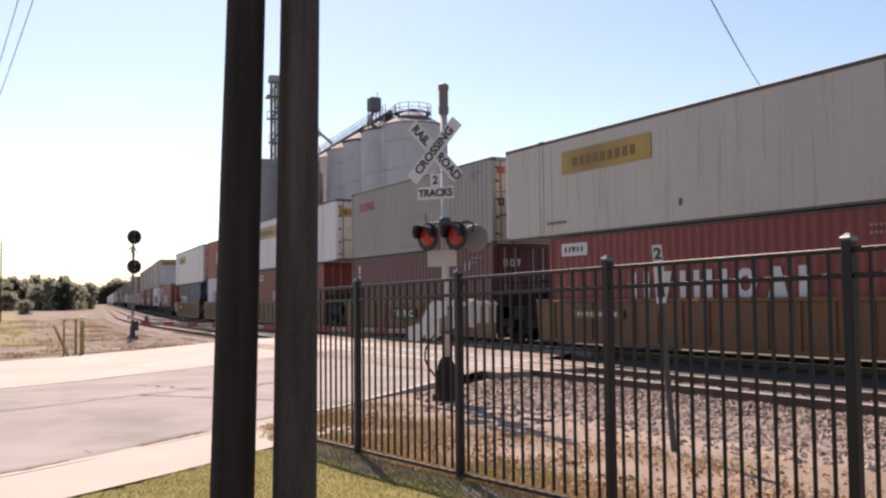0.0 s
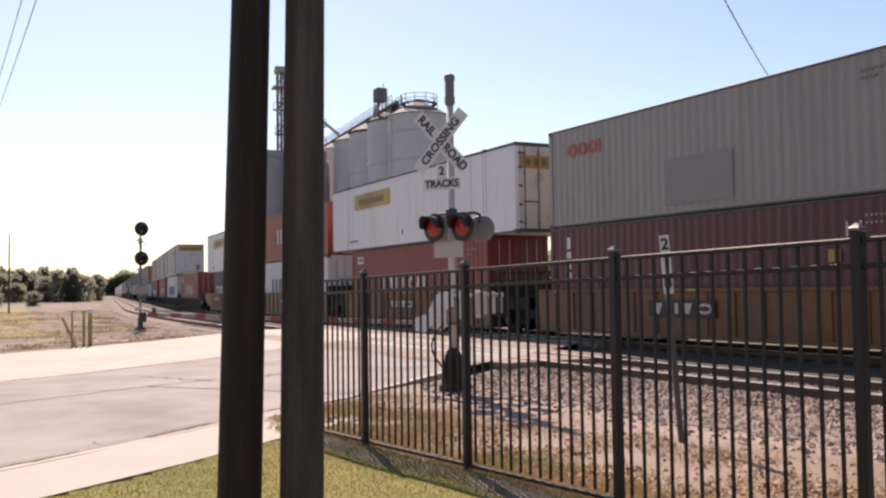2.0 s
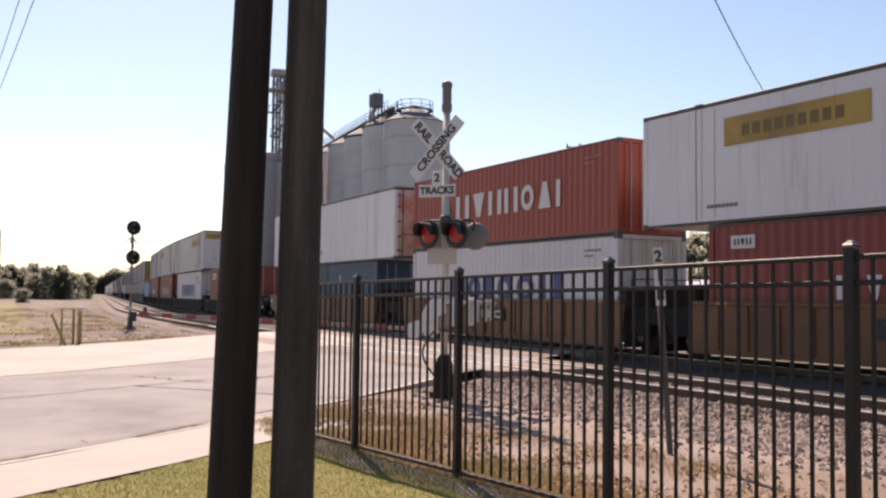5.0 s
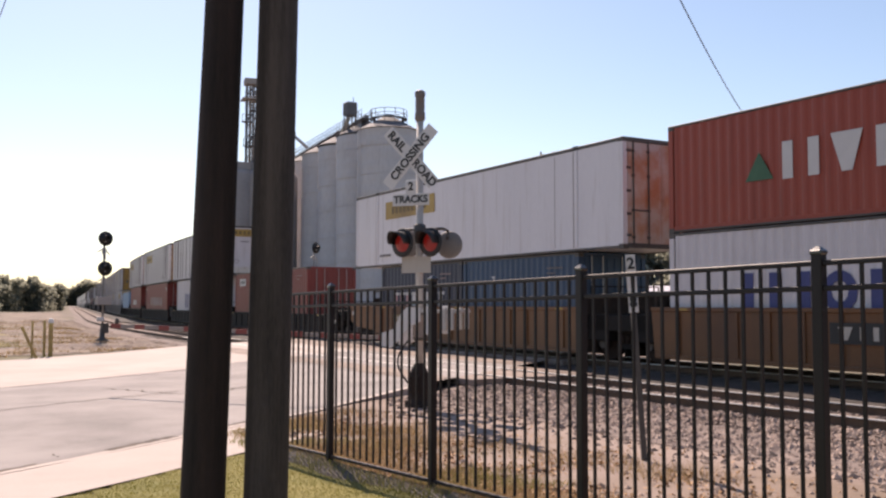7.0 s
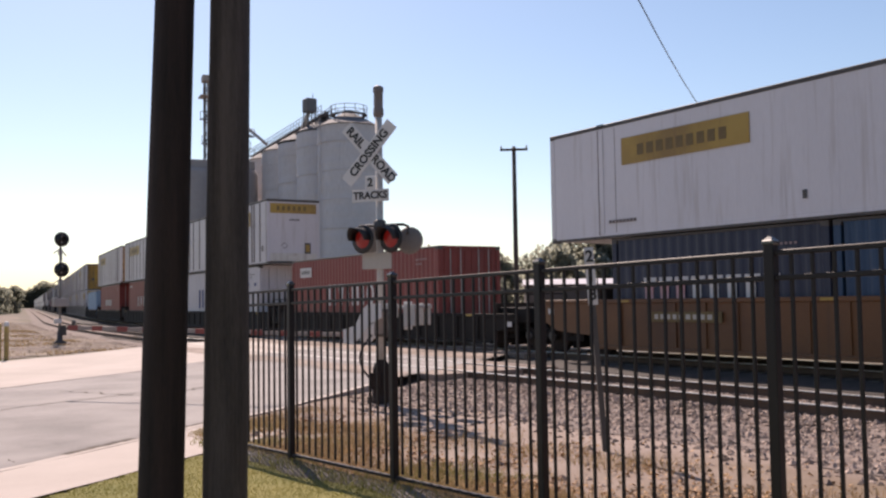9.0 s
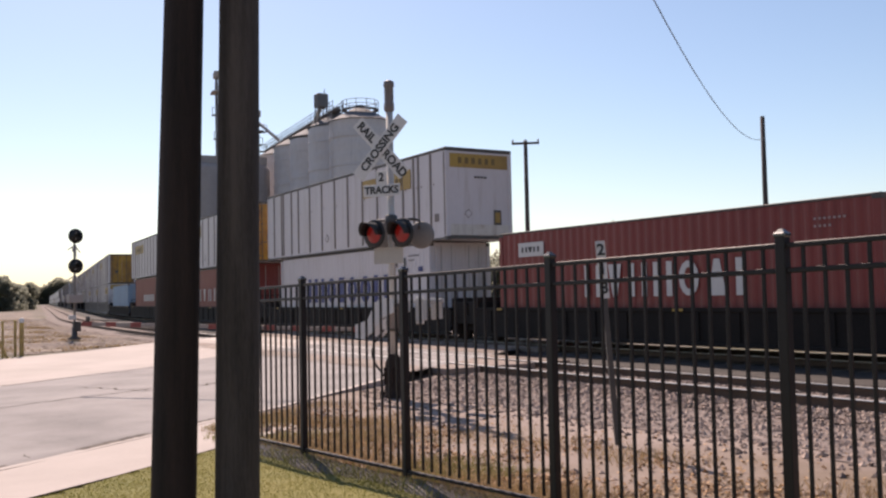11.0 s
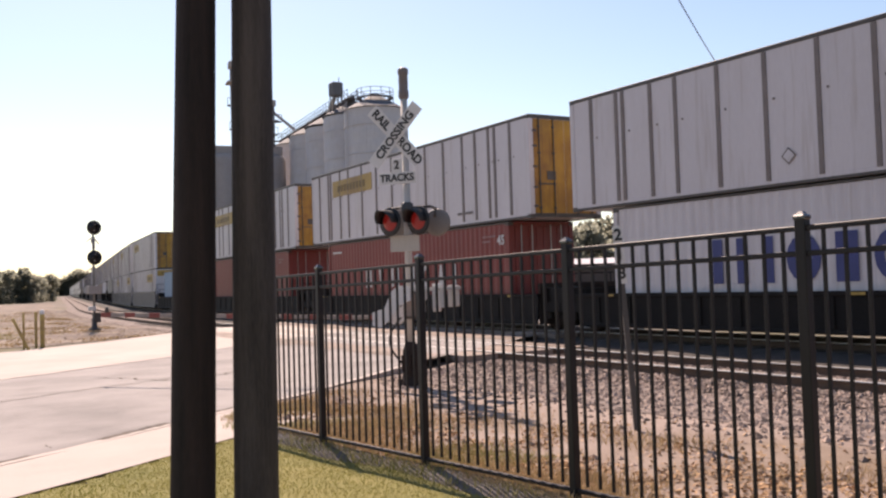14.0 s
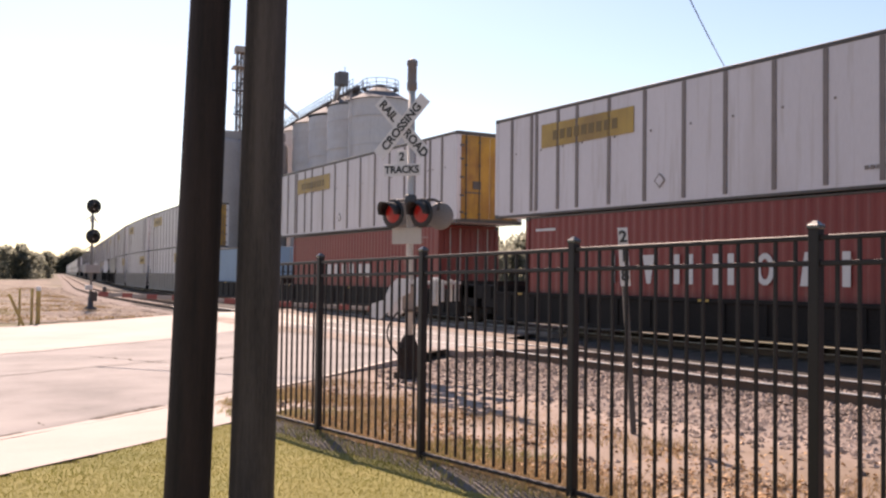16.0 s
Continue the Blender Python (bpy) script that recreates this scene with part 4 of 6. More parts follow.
def bogie():
    """A two-axle freight bogie, origin at rail level."""
    t = thing("rail_bogie", "grimy black two-axle freight bogie on the rails", "bogie", "bogies of the train")
    for sx in (-1, 1):
        bm = bmesh.new()
        x = sx * 1.0
        pts = [(-1.15, 0.40), (-0.75, 0.62), (-0.35, 0.72), (0.35, 0.72), (0.75, 0.62), (1.15, 0.40), (1.15, 0.55), (0.78, 0.80), (0.35, 0.90), (-0.35, 0.90), (-0.78, 0.80), (-1.15, 0.55)]
        a = [bm.verts.new((x - 0.07, y, z)) for y, z in pts]
        b = [bm.verts.new((x + 0.07, y, z)) for y, z in pts]
        bm.faces.new(a)
        bm.faces.new(b[::-1])
        for i in range(len(pts)):
            j = (i + 1) % len(pts)
            bm.faces.new((a[i], a[j], b[j], b[i]))
        box(bm, x, 0, 0.42, 0.14, 0.75, 0.14)
        for y in (-0.3, 0.3):
            box(bm, x, y, 0.6, 0.12, 0.1, 0.36)
        f = part("side_frame", bm, BLACK_WELL, t)
        bm = bmesh.new()
        for y in (-0.18, 0, 0.18):
            tube(bm, (x, y, 0.47), (x, y, 0.74), 0.07, n=8)
        part("spring", bm, WHEEL, f)
        for y in (-0.89, 0.89):
            bm = bmesh.new()
            tube(bm, (x - sx * 0.04, y, 0.46), (x + sx * 0.12, y, 0.46), 0.12, n=10)
            part("axle_box", bm, DARK_TRIM, f)
    boxpart("bolster", (0, 0, 0.72, 1.9, 0.42, 0.24), BLACK_WELL, t, bevel=0.02)
    # Brake parts bulked out to block bright ground below the joint.
    for y in (-0.42, 0.42):
        boxpart("brake_beam", (0, y, 0.33, 1.5, 0.10, 0.40), BLACK_WELL, t, bevel=0.02)
    boxpart("brake_rigging", (0, 0, 0.50, 0.5, 2.3, 0.34), BLACK_WELL, t, bevel=0.03)
    for y in (-0.89, 0.89):
        bm = bmesh.new()
        M = pose(0, 0, 0, 0, 90, 0)
        for sx in (-1, 1):
            lathe(bm, [(0, sx * 0.815 - 0.02), (0.1, sx * 0.815 - 0.05), (0.38, sx * 0.815 - 0.03), (0.415, sx * 0.76 - 0.07), (0.42, sx * 0.76 + 0.07), (0.38, sx * 0.7 + 0.03), (0.1, sx * 0.7 + 0.05), (0, sx * 0.7 + 0.05)], 20, M)
        tube(bm, (-1.0, 0, 0), (1.0, 0, 0), 0.085, n=10)
        for k in range(3):
            box(bm, 0, 0, 0, 1.66, 0.05, 0.5, pose(0, 0, 0, k * 60, 0, 0))
        w = part("wheelset", bm, WHEEL, t)
        w.matrix_basis = pose(0, y, 0.44)
    return t


JOINT_LOW = 0.35                      # container floor over rail in a well
H_HI, H_STD = 2.896, 2.591
RIBS = [7.40, 6.44, 6.20, 5.23, 4.41, 3.13, 1.83, 0.53, -0.72, -2.04, -3.29, -4.52, -5.30, -6.08, -6.42, -7.25]
MOVERS = []                           # (thing, metres along the track at time 0, height)


def place(t, s, z):
    MOVERS.append((t, s, z))
    return t


BUILT = {}


def once(key, make):
    """Builds a thing the first time and copies it after that."""
    if key in BUILT:
        return copy_thing(BUILT[key], pose(0, 0, 0))
    BUILT[key] = make()
    return BUILT[key]


# Both long boxes stretched past 53 ft and shifted to fit the camera's view.
def smooth53(label, y_mid, z, banner_y, end, paint=WHITE_CLEAN):
    return place(container(label, 16.34, 2.59, H_HI, paint, "plate", end, banner=(banner_y, 3.8)), y_mid + 0.1, z)


def ribbed53(label, y_mid, z, banner_y, end):
    t = once(("ribbed", banner_y, end), lambda: container(label, 16.50, 2.59, 3.02, WHITE_BOX, "plate", end, banner=(banner_y - 0.12, 3.75), ribs=RIBS))
    tagged(t, label)
    return place(t, y_mid + 0.22, z + 0.01)


def iso(label, L, H, paint, y_mid, z, letters=None, style="corrugated", end="plain"):
    t = once((L, H, paint.name, str(letters)), lambda: container(label, L, 2.44, H, paint, style, end, letters=letters))
    tagged(t, label)
    return place(t, y_mid, z)


LOW = RAIL_Z + JOINT_LOW
BLUE_MARKS = [(LETTER_WHITE, 1.95, 1.54, [0.40] * 8, 0.09, 0.10), (LETTER_PINK, 1.92, 1.05, [0.26] * 3, 0.23, 0.86), (LETTER_WHITE, 1.92 - 3 * 0.49, 1.05, [0.24] * 5, 0.25, 0.86)]
# first car: five yellow articulated units
U6_SHIFT, U7_SHIFT, U7_LEN = 0.13, 0.13, 13.72
units = [16.15, 31.5, 47.35, 62.8, 78.45]
smooth53("aged cream-white long freight container stacked on a red one", 16.15, LOW + H_HI, 3.3, "doors", WHITE_OLD)
iso("red corrugated freight container with large white lettering bars", 12.19, H_HI, RED_BOX, 16.15, LOW,
    [(LETTER_WHITE, 2.45, 1.41, marks([0.7, 0.66, 0.66, 0.66, 0.66, 0.7, 0.2], SEVEN), 0.22, 0.70), (LETTER_WHITE, 5.47, 2.5, [1.2], 0, 0.36), ("over", LETTER_BLACK, 5.30, 2.50, marks([0.26, 0.24, 0.26], ("pair", "vee", "pair")), 0.03, 0.15)])
iso("grey corrugated freight container with small red lettering", 12.19, H_HI, GREY_BOX, 31.5, LOW + H_HI,
    [(LETTER_RED, 5.15, 2.2, marks([0.42, 0.42, 0.42, 0.14], ("ring", "ring", "ring", "bar")), 0.04, 0.38), (PATCH_GREY, 1.09, 0.85, [2.3], 0, 1.16)], end="cream_doors")
t_mar = iso("dark maroon corrugated freight container under a grey one", 12.19, H_HI, MAROON_BOX, 31.5, LOW, [(LETTER_WHITE, 5.25, 2.42, [0.16], 0, 0.34)] + [(LETTER_WHITE, 5.27, 2.08 - 0.3 * k, [0.20], 0, 0.20) for k in range(3)] + [(LETTER_WHITE, -4.2, 2.25, [0.04, 0.05], 0.28, 0.30), (BANNER, -3.75, 1.72, [0.30], 0, 0.26)])
for k, (w, shape) in enumerate(((0.14, "pair"), (0.20, "ring"), (0.18, "vee"))):
    part("lettering_bar", glyph_mesh(shape, w, 0.26), LETTER_WHITE, t_mar).matrix_basis = pose(-0.75 + 0.26 * k, -6.115, 2.30, 0, 0, 90)
smooth53("white long freight container with a faded yellow banner", 47.35, LOW + H_HI, 3.52, "doors")
iso("red corrugated freight container with white lettering bars", 12.19, H_HI, RED_BOX, 47.35, LOW,
    [(LETTER_WHITE, 2.6, 1.4, marks([0.45, 0.42, 0.42, 0.42, 0.42, 0.45, 0.14], SEVEN), 0.2, 0.5), (LETTER_WHITE, 5.4, 2.45, [0.7], 0, 0.3), ("over", LETTER_BLACK, 5.30, 2.45, marks([0.15, 0.14, 0.15], ("pair", "vee", "pair")), 0.03, 0.15)])
t_or = iso("orange-red corrugated freight container with white lettering and green emblem", 12.19, 2.62, ORANGE_BOX, 62.8, LOW + 2.86,
           [(LETTER_WHITE, 2.76, 1.36, marks([0.9, 0.9, 0.8, 0.78, 0.7, 0.8, 0.2], SEVEN), 0.19, 0.80)])
bm = bmesh.new()
add_mesh(bm, [(-1.226, 3.75, 1.0), (-1.226, 3.0, 1.0), (-1.226, 3.37, 1.62), (-1.218, 3.75, 1.0), (-1.218, 3.0, 1.0), (-1.218, 3.37, 1.62)], [(0, 1, 2), (5, 4, 3), (0, 3, 4, 1), (1, 4, 5, 2), (2, 5, 3, 0)])
part("emblem", bm, LETTER_GREEN, t_or, "green triangular emblem")
iso("white corrugated freight container with large dark blue lettering", 12.19, 2.86, WHITE_BOX, 62.8, LOW, [(LETTER_BLUE, 3.88, 1.42, marks([1.75, 0.8, 0.5, 0.85, 0.95, 1.1], SIX), 0.28, 0.85)])
smooth53("white long freight container with rusty orange doors", 78.45, LOW + H_STD, 3.58, "rust_doors")
iso("short navy corrugated freight container with large pale lettering", 6.06, H_STD, BLUE_BOX, 78.45 + 3.07, LOW, BLUE_MARKS)
iso("short bright blue corrugated freight container in a yellow well car", 6.06, H_STD, TEAL_BOX, 78.45 - 3.07, LOW, [(LETTER_WHITE, 1.3, 2.0, [0.18], 0, 0.05), (LETTER_WHITE, 1.22, 1.88, [0.06], 0, 0.22)])
for i, s in enumerate(units):
    place(well_car("weathered yellow articulated well car carrying stacked containers", 6.55, YELLOW_WELL, 1.44, logo=i in (1, 2, 3), ends=(0, 1.95 if i == 4 else 0)), s, RAIL_Z)
# second car: black units, the first with one level only
iso("single red corrugated freight container with white lettering bars", 12.19, H_HI, RED_BOX, 98.66, LOW,
    [(LETTER_WHITE, 2.30, 1.4, marks([0.62, 0.6, 0.6, 0.6, 0.6, 0.62, 0.2], SEVEN), 0.22, 0.82), (LETTER_WHITE, 5.14, 2.36, [1.15], 0, 0.40), ("over", LETTER_BLACK, 4.98, 2.36, marks([0.25, 0.23, 0.25], ("pair", "vee", "pair")), 0.03, 0.15)])
ribbed53("white ribbed long freight container with a yellow banner", 115.5, LOW + H_HI, -3.9, "banded")
iso("white corrugated freight container with large dark blue lettering", 13.72, H_HI, WHITE_BOX, 115.5 + U6_SHIFT, LOW,
    [(LETTER_BLUE, 3.73 - U6_SHIFT, 1.40, marks([1.66, 0.83, 0.5, 0.8, 0.85, 1.13], SIX), 0.33, 1.0), (LETTER_BLACK, -4.3 - U6_SHIFT, 2.3, [0.14, 0.1], 0.5, 0.3), (LETTER_BLUE, -5.1, 2.02, [0.05, 0.16], 0.03, 0.16), (LETTER_BLUE, -6.1, 2.02, [0.05, 0.22], 0.03, 0.16)])
ribbed53("white ribbed long freight container with yellow doors and banner", 133.85, LOW + H_HI, 4.2, "yellow_doors")
t45 = iso("red corrugated freight container with spaced white lettering bars", U7_LEN, H_HI, RED_BOX, 133.85 + U7_SHIFT, LOW,
          [(LETTER_WHITE, 3.3 - U7_SHIFT, 1.38, marks([0.5, 0.5, 0.6, 0.6, 0.48, 0.42, 0.18], SEVEN), 0.60, 0.70), (LETTER_WHITE, 6.5 - U7_SHIFT, 2.5, [0.9], 0, 0.07)])
p = part("lettering", text_mesh("lettering", "45", 0.40, LETTER_WHITE), None, t45)
p.matrix_basis = pose(-1.226, -6.3 - U7_SHIFT, 2.35, 90, 0, -90)
ribbed53("white ribbed long freight container with yellow doors", 152.55, LOW + H_HI, 4.37, "yellow_doors")
iso("red corrugated freight container in a black well car", U7_LEN, H_HI, RED_BOX, 152.55 + U7_SHIFT, LOW, [(LETTER_WHITE, 2.7, 1.35, [0.45] * 6, 0.3, 0.5)])
iso("single pale blue freight container in a black well car", 12.19, H_STD, SKY_BOX, 170.4, LOW)
for s in (97.55, 115.5, 133.85, 152.55, 170.4):
    place(well_car("black well car carrying containers", 8.35, BLACK_WELL, 1.07, ends=(0.95 if s < 98 else 0, 0)), s, RAIL_Z)
# the rest of the train
rest = []
s = 188.2
kinds = ["JJ", "JJ", "JJ", "Jg", "Jw", "JJ", "Jw", "gJ", "JJ", "Jr", "JJ", "Jw", "wg", "JJ", "Jm", "Jw"]
for kd in kinds:
    top, low = kd
    if top == "J":
        ribbed53("white ribbed long freight container with yellow doors", s, LOW + H_HI, 4.6, "yellow_doors")
    else:
        iso("corrugated freight container on the upper level", 12.19, H_STD, {"o": ORANGE_BOX, "g": GREY_BOX, "w": WHITE_BOX}[top], s, LOW + H_HI)
    if low == "J":
        ribbed53("white ribbed long freight container in a grey well car", s, LOW, -4.6, "banded")
    else:
        iso("corrugated freight container on the lower level", 12.19, H_HI, {"g": GREY_BOX, "r": RED_BOX, "w": WHITE_BOX, "m": MAROON_BOX, "b": BLUE_BOX}[low], s, LOW)
    place(well_car("grey well car carrying stacked containers", 8.0, GREY_WELL if low == "J" else BLACK_WELL, 1.5), s, RAIL_Z)
    rest.append(s)
    s += 17.85


def far_box(label, L, W, H, paint, end):
    """A container of the far end of the train: body, rails and the end wall."""
    t = thing("shipping_container", label, "container", "freight containers of the train")
    boxpart("body", (0, 0, H / 2, W - 0.04, L - 0.06, H - 0.04), paint, t, bevel=0.02)
    boxpart("end_panel", (0, -L / 2 + 0.01, H / 2, W - 0.3, 0.05, H - 0.3), end, t)
    for sx in (-1, 1):
        boxpart("top_rail", (sx * (W / 2 - 0.03), 0, H - 0.05, 0.07, L, 0.1), DARK_TRIM, t)
        # Same dark strip for the shaded gap under the box.
        boxpart("bottom_rail", (sx * (W / 2 - 0.03), 0, 0.05, 0.07, L, 0.1), DARK_TRIM, t)
    return t


def far_well(label, half, paint, top):
    """A well car of the far end of the train."""
    t = thing("well_car", label, "railway wagon", "well cars of the train")
    for sx in (-1, 1):
        boxpart("side_sill", (sx * 1.36, 0, (top + 0.22) / 2, 0.06, 2 * half, top - 0.22), paint, t)
        boxpart("top_chord", (sx * 1.36, 0, top - 0.05, 0.14, 2 * half, 0.1), paint, t)
    boxpart("well_floor", (0, 0, 0.30, 2.6, 2 * half, 0.1), paint, t)
    for sy in (-1, 1):
        boxpart("end_platform", (0, sy * (half + 0.5), 0.95, 2.4, 1.0, 0.5), BLACK_WELL, t)
    return t


tail = ["JJ", "Jw", "JJ", "wg", "JJ", "JJ", "Jr", "gw", "JJ", "Jw", "JJ", "wJ", "JJ", "Jg", "JJ", "Jw", "JJ", "JJ", "gw", "JJ", "JJ", "Jw"]
FAR_PAINT = {"J": WHITE_BOX, "w": WHITE_OLD, "g": GREY_BOX, "r": RED_BOX}
for kd in tail:
    for ch, z in zip(kd, (LOW + H_HI, LOW)):
        L = 16.15 if ch == "J" else 12.19
        place(once(("far", ch, z > 2), lambda: far_box("", L, 2.5, H_HI, FAR_PAINT[ch], DOOR_YELLOW if ch == "J" else FAR_PAINT[ch])), s, z)
        tagged(MOVERS[-1][0], {"J": "white long freight container with yellow doors", "w": "aged white freight container", "g": "grey freight container", "r": "red freight container"}[ch] + (" on the upper level" if z > 2 else " in a well car"))
    place(tagged(once(("farwell",), lambda: far_well("", 8.0, GREY_WELL, 1.5)), "grey well car near the tail of the train"), s, RAIL_Z)
    s += 17.85

bog = bogie()
allc = units + [97.55, 115.5, 133.85, 152.55, 170.4] + rest
spots = [allc[0] - 7.8] + [(a + b) / 2 for a, b in zip(allc[:5], allc[1:5])] + [86.2, 89.0] + [(a + b) / 2 for a, b in zip(allc[5:], allc[6:])]
place(bog, spots[0], RAIL_Z)
BOGIES = [bog]
for s in spots[1:]:
    b = copy_thing(bog, pose(0, 0, 0))
    BOGIES.append(place(b, s, RAIL_Z))


# ================= crossing mast with lamps and gate =================
def blade_text(parent, body, size, m):
    p = part("lettering", text_mesh("lettering", body, size, LETTER_BLACK), None, parent)
    p.matrix_basis = m


def lamp_unit(parent, x, y, z, facing, lens):
    """A round flashing lamp with backing disc and hood; facing -1 looks along -y."""
    turn = -18.0 if facing < 0 else 4.0
    M = pose(0, 0, 0, 90 if facing < 0 else -90, 0, 0)
    bm = bmesh.new()
    lathe(bm, [(0.0, -0.10), (0.11, -0.10), (0.16, -0.05), (0.235, -0.012), (0.235, 0.0), (0.16, 0.0), (0.0, 0.0)] if facing < 0 else [(0.0, -0.05), (0.17, -0.045), (0.205, -0.03), (0.225, -0.014), (0.225, 0.0), (0.0, 0.0)], 28, M)
    h = part("lamp_housing", bm, BLACK if facing < 0 else GREY_WELL, parent, "round crossing lamp with a black backing disc" if facing < 0 else "grey back of a round crossing lamp")
    h.matrix_basis = pose(x, y, z, 0, 0, turn)
    bm = bmesh.new()
    lathe(bm, [(0.150, 0.002), (0.11, 0.022), (0.06, 0.036), (0.0, 0.04)], 24, M)
    part("lens", bm, lens, h, "red lens")
    bm = bmesh.new()
    n = 14
    rows = []
    for k in range(n + 1):
        a = math.radians(-8 + 196 * k / n)
        ln = (0.29 if facing < 0 else 0.16) - 0.14 * abs(k / n - 0.5) * 2
        c, s = math.cos(a), math.sin(a)
        fy = -1 if facing < 0 else 1
        rows.append([bm.verts.new((r * c, fy * d, r * s)) for r, d in ((0.185, 0.0), (0.176, ln), (0.168, ln), (0.175, 0.0))])
    for a, b in zip(rows, rows[1:]):
        for i in range(4):
            bm.faces.new((a[i], b[i], b[(i + 1) % 4], a[(i + 1) % 4])).smooth = True
    part("hood", bm, BLACK, h)


def crossing_mast():
    t = thing("crossing_signal", "railway crossing signal mast with crossbuck, red lamps and lowered gate arm", "crossing signal",
              m=pose(7.76, 13.12, road_z(7.76, 13.12) - 0.02, 0, 0, -55.2))
    bm = bmesh.new()
    tube(bm, (0, 0, 0.3), (0, 0, 4.7), 0.062, 0.058, 16)
    part("mast", bm, ALU, t, "dull aluminium mast")
    bm = bmesh.new()
    lathe(bm, [(0.24, 0.0), (0.24, 0.04), (0.17, 0.08), (0.155, 0.16), (0.145, 0.54), (0.11, 0.64), (0.08, 0.68), (0.065, 0.70)], 20)
    for k in range(4):
        box(bm, 0, 0.20, 0.06, 0.05, 0.07, 0.08, pose(0, 0, 0, 0, 0, 45 + 90 * k))
    box(bm, -0.02, -0.155, 0.36, 0.16, 0.05, 0.26)
    part("base_casting", bm, WHEEL, t, "grimy brown-black cast base")
    bm = bmesh.new()
    lathe(bm, [(0.058, 4.66), (0.085, 4.70), (0.085, 4.80), (0.072, 4.84), (0.072, 5.06), (0.088, 5.09), (0.088, 5.16), (0.05, 5.19), (0.0, 5.19)], 16)
    for k in range(4):
        box(bm, 0, 0.073, 4.95, 0.022, 0.012, 0.2, pose(0, 0, 0, 0, 0, 90 * k))
    part("bell", bm, RIB_TRIM, t, "grey warning bell on top")
    # crossbuck
    cb = new("crossbuck")
    cb.parent = t
    cb.matrix_basis = pose(-0.13, -0.10, 4.07)
    cb["label"] = "white crossbuck sign with black lettering"
    for ang, words in ((-48, ("RAIL", "ROAD")), (48, ("CROS", "SING"))):
        y = 0.0 if ang > 0 else 0.016
        b = boxpart("blade", (0, 0, 0, 1.24, 0.010, 0.225), SIGN_WHITE, cb, bevel=0.003)
        b.matrix_basis = pose(0, y, 0, 0, -ang, 0)
        if ang > 0:
            blade_text(b, "CROSSING", 0.195, pose(0, -0.009, 0.0, 90, 0, 0))
        else:
            for w, x in zip(words, (-0.37, 0.37)):
                blade_text(b, w, 0.195, pose(x, -0.009, 0.0, 90, 0, 0))
    p = boxpart("count_plate", (-0.12, -0.09, 3.58, 0.19, 0.010, 0.22), SIGN_WHITE, t, bevel=0.003)
    blade_text(p, "2", 0.19, pose(-0.12, -0.099, 3.58, 90, 0, 0))
    p = boxpart("tracks_plate", (-0.12, -0.09, 3.37, 0.66, 0.010, 0.20), SIGN_WHITE, t, bevel=0.003)
    blade_text(p, "TRACKS", 0.165, pose(-0.12, -0.099, 3.37, 90, 0, 0))
    # lamps
    bm = bmesh.new()
    tube(bm, (-0.36, 0, 2.88), (0.42, 0, 2.88), 0.025, n=10)
    for x, y in ((-0.20, -0.24), (0.30, -0.24), (0.42, 0.22), (-0.30, 0.22)):
        tube(bm, (x, 0, 2.88), (x, y * 0.9, 2.86), 0.022, n=8)
        tube(bm, (x, y * 0.9, 2.86), (x, y * 0.75, 2.72), 0.022, n=8)
    lathe(bm, [(0.09, 2.80), (0.10, 2.82), (0.10, 2.95), (0.07, 2.97), (0.06, 2.97)], 14)
    part("lamp_arm", bm, DARK_TRIM, t)
    lamp_unit(t, -0.20, -0.24, 2.65, -1, MID_LENS)
    lamp_unit(t, 0.30, -0.24, 2.65, -1, MID_LENS)
    lamp_unit(t, 0.44, 0.22, 2.63, 1, DIM_LENS)
    lamp_unit(t, -0.30, 0.22, 2.66, 1, DIM_LENS)
    boxpart("notice_plate", (-0.02, -0.085, 2.30, 0.52, 0.012, 0.27), WHITE_OLD, t, "blank pale notice plate", bevel=0.003)
    # gate mechanism
    g = boxpart("gear_box", (0.06, 0.04, 1.30, 0.26, 0.36, 0.46), DARK_TRIM, t, "grimy grey gate gear box", bevel=0.03)
    boxpart("access_door", (0.06, -0.146, 1.30, 0.20, 0.012, 0.36), RIB_TRIM, g, bevel=0.008)
    for y in (-0.32, 0.32):
        bm = bmesh.new()
        pts = [(-0.52, 0.98), (-0.36, 0.95), (-0.20, 1.08), (-0.02, 1.30), (0.16, 1.38), (0.16, 1.60), (-0.06, 1.61), (-0.17, 1.52), (-0.30, 1.26), (-0.52, 1.19)]
        a = [bm.verts.new((x, y - 0.015, z)) for x, z in pts]
        b = [bm.verts.new((x, y + 0.015, z)) for x, z in pts]
        bm.faces.new(a)
        bm.faces.new(b[::-1])
        for i in range(len(pts)):
            j = (i + 1) % len(pts)
            bm.faces.new((a[i], a[j], b[j], b[i]))
        part("support_arm", bm, SIGN_WHITE, t, "white sloping gate support arm")
        boxpart("weight_bar", (0.46, y, 1.545, 0.62, 0.03, 0.05), ALU, t, bevel=0.006)
        boxpart("counterweight", (0.36, y - 0.04, 1.40, 0.13, 0.07, 0.46), SIGN_WHITE, t, bevel=0.012)
        for x, h in ((0.60, 0.36), (0.72, 0.34)):
            boxpart("counterweight", (x, y - 0.04, 1.42, 0.07, 0.06, h), ALU, t, bevel=0.010)
    boxpart("cross_bar", (0.74, 0, 1.545, 0.05, 0.66, 0.05), ALU, t, bevel=0.006)
    bm = bmesh.new()
    polytube(bm, [(-0.1 - 0.22 * math.sin(k / 12 * math.pi), -0.14, 1.1 - 0.75 * k / 12) for k in range(13)], 0.016)
    part("cable", bm, BLACK, t)
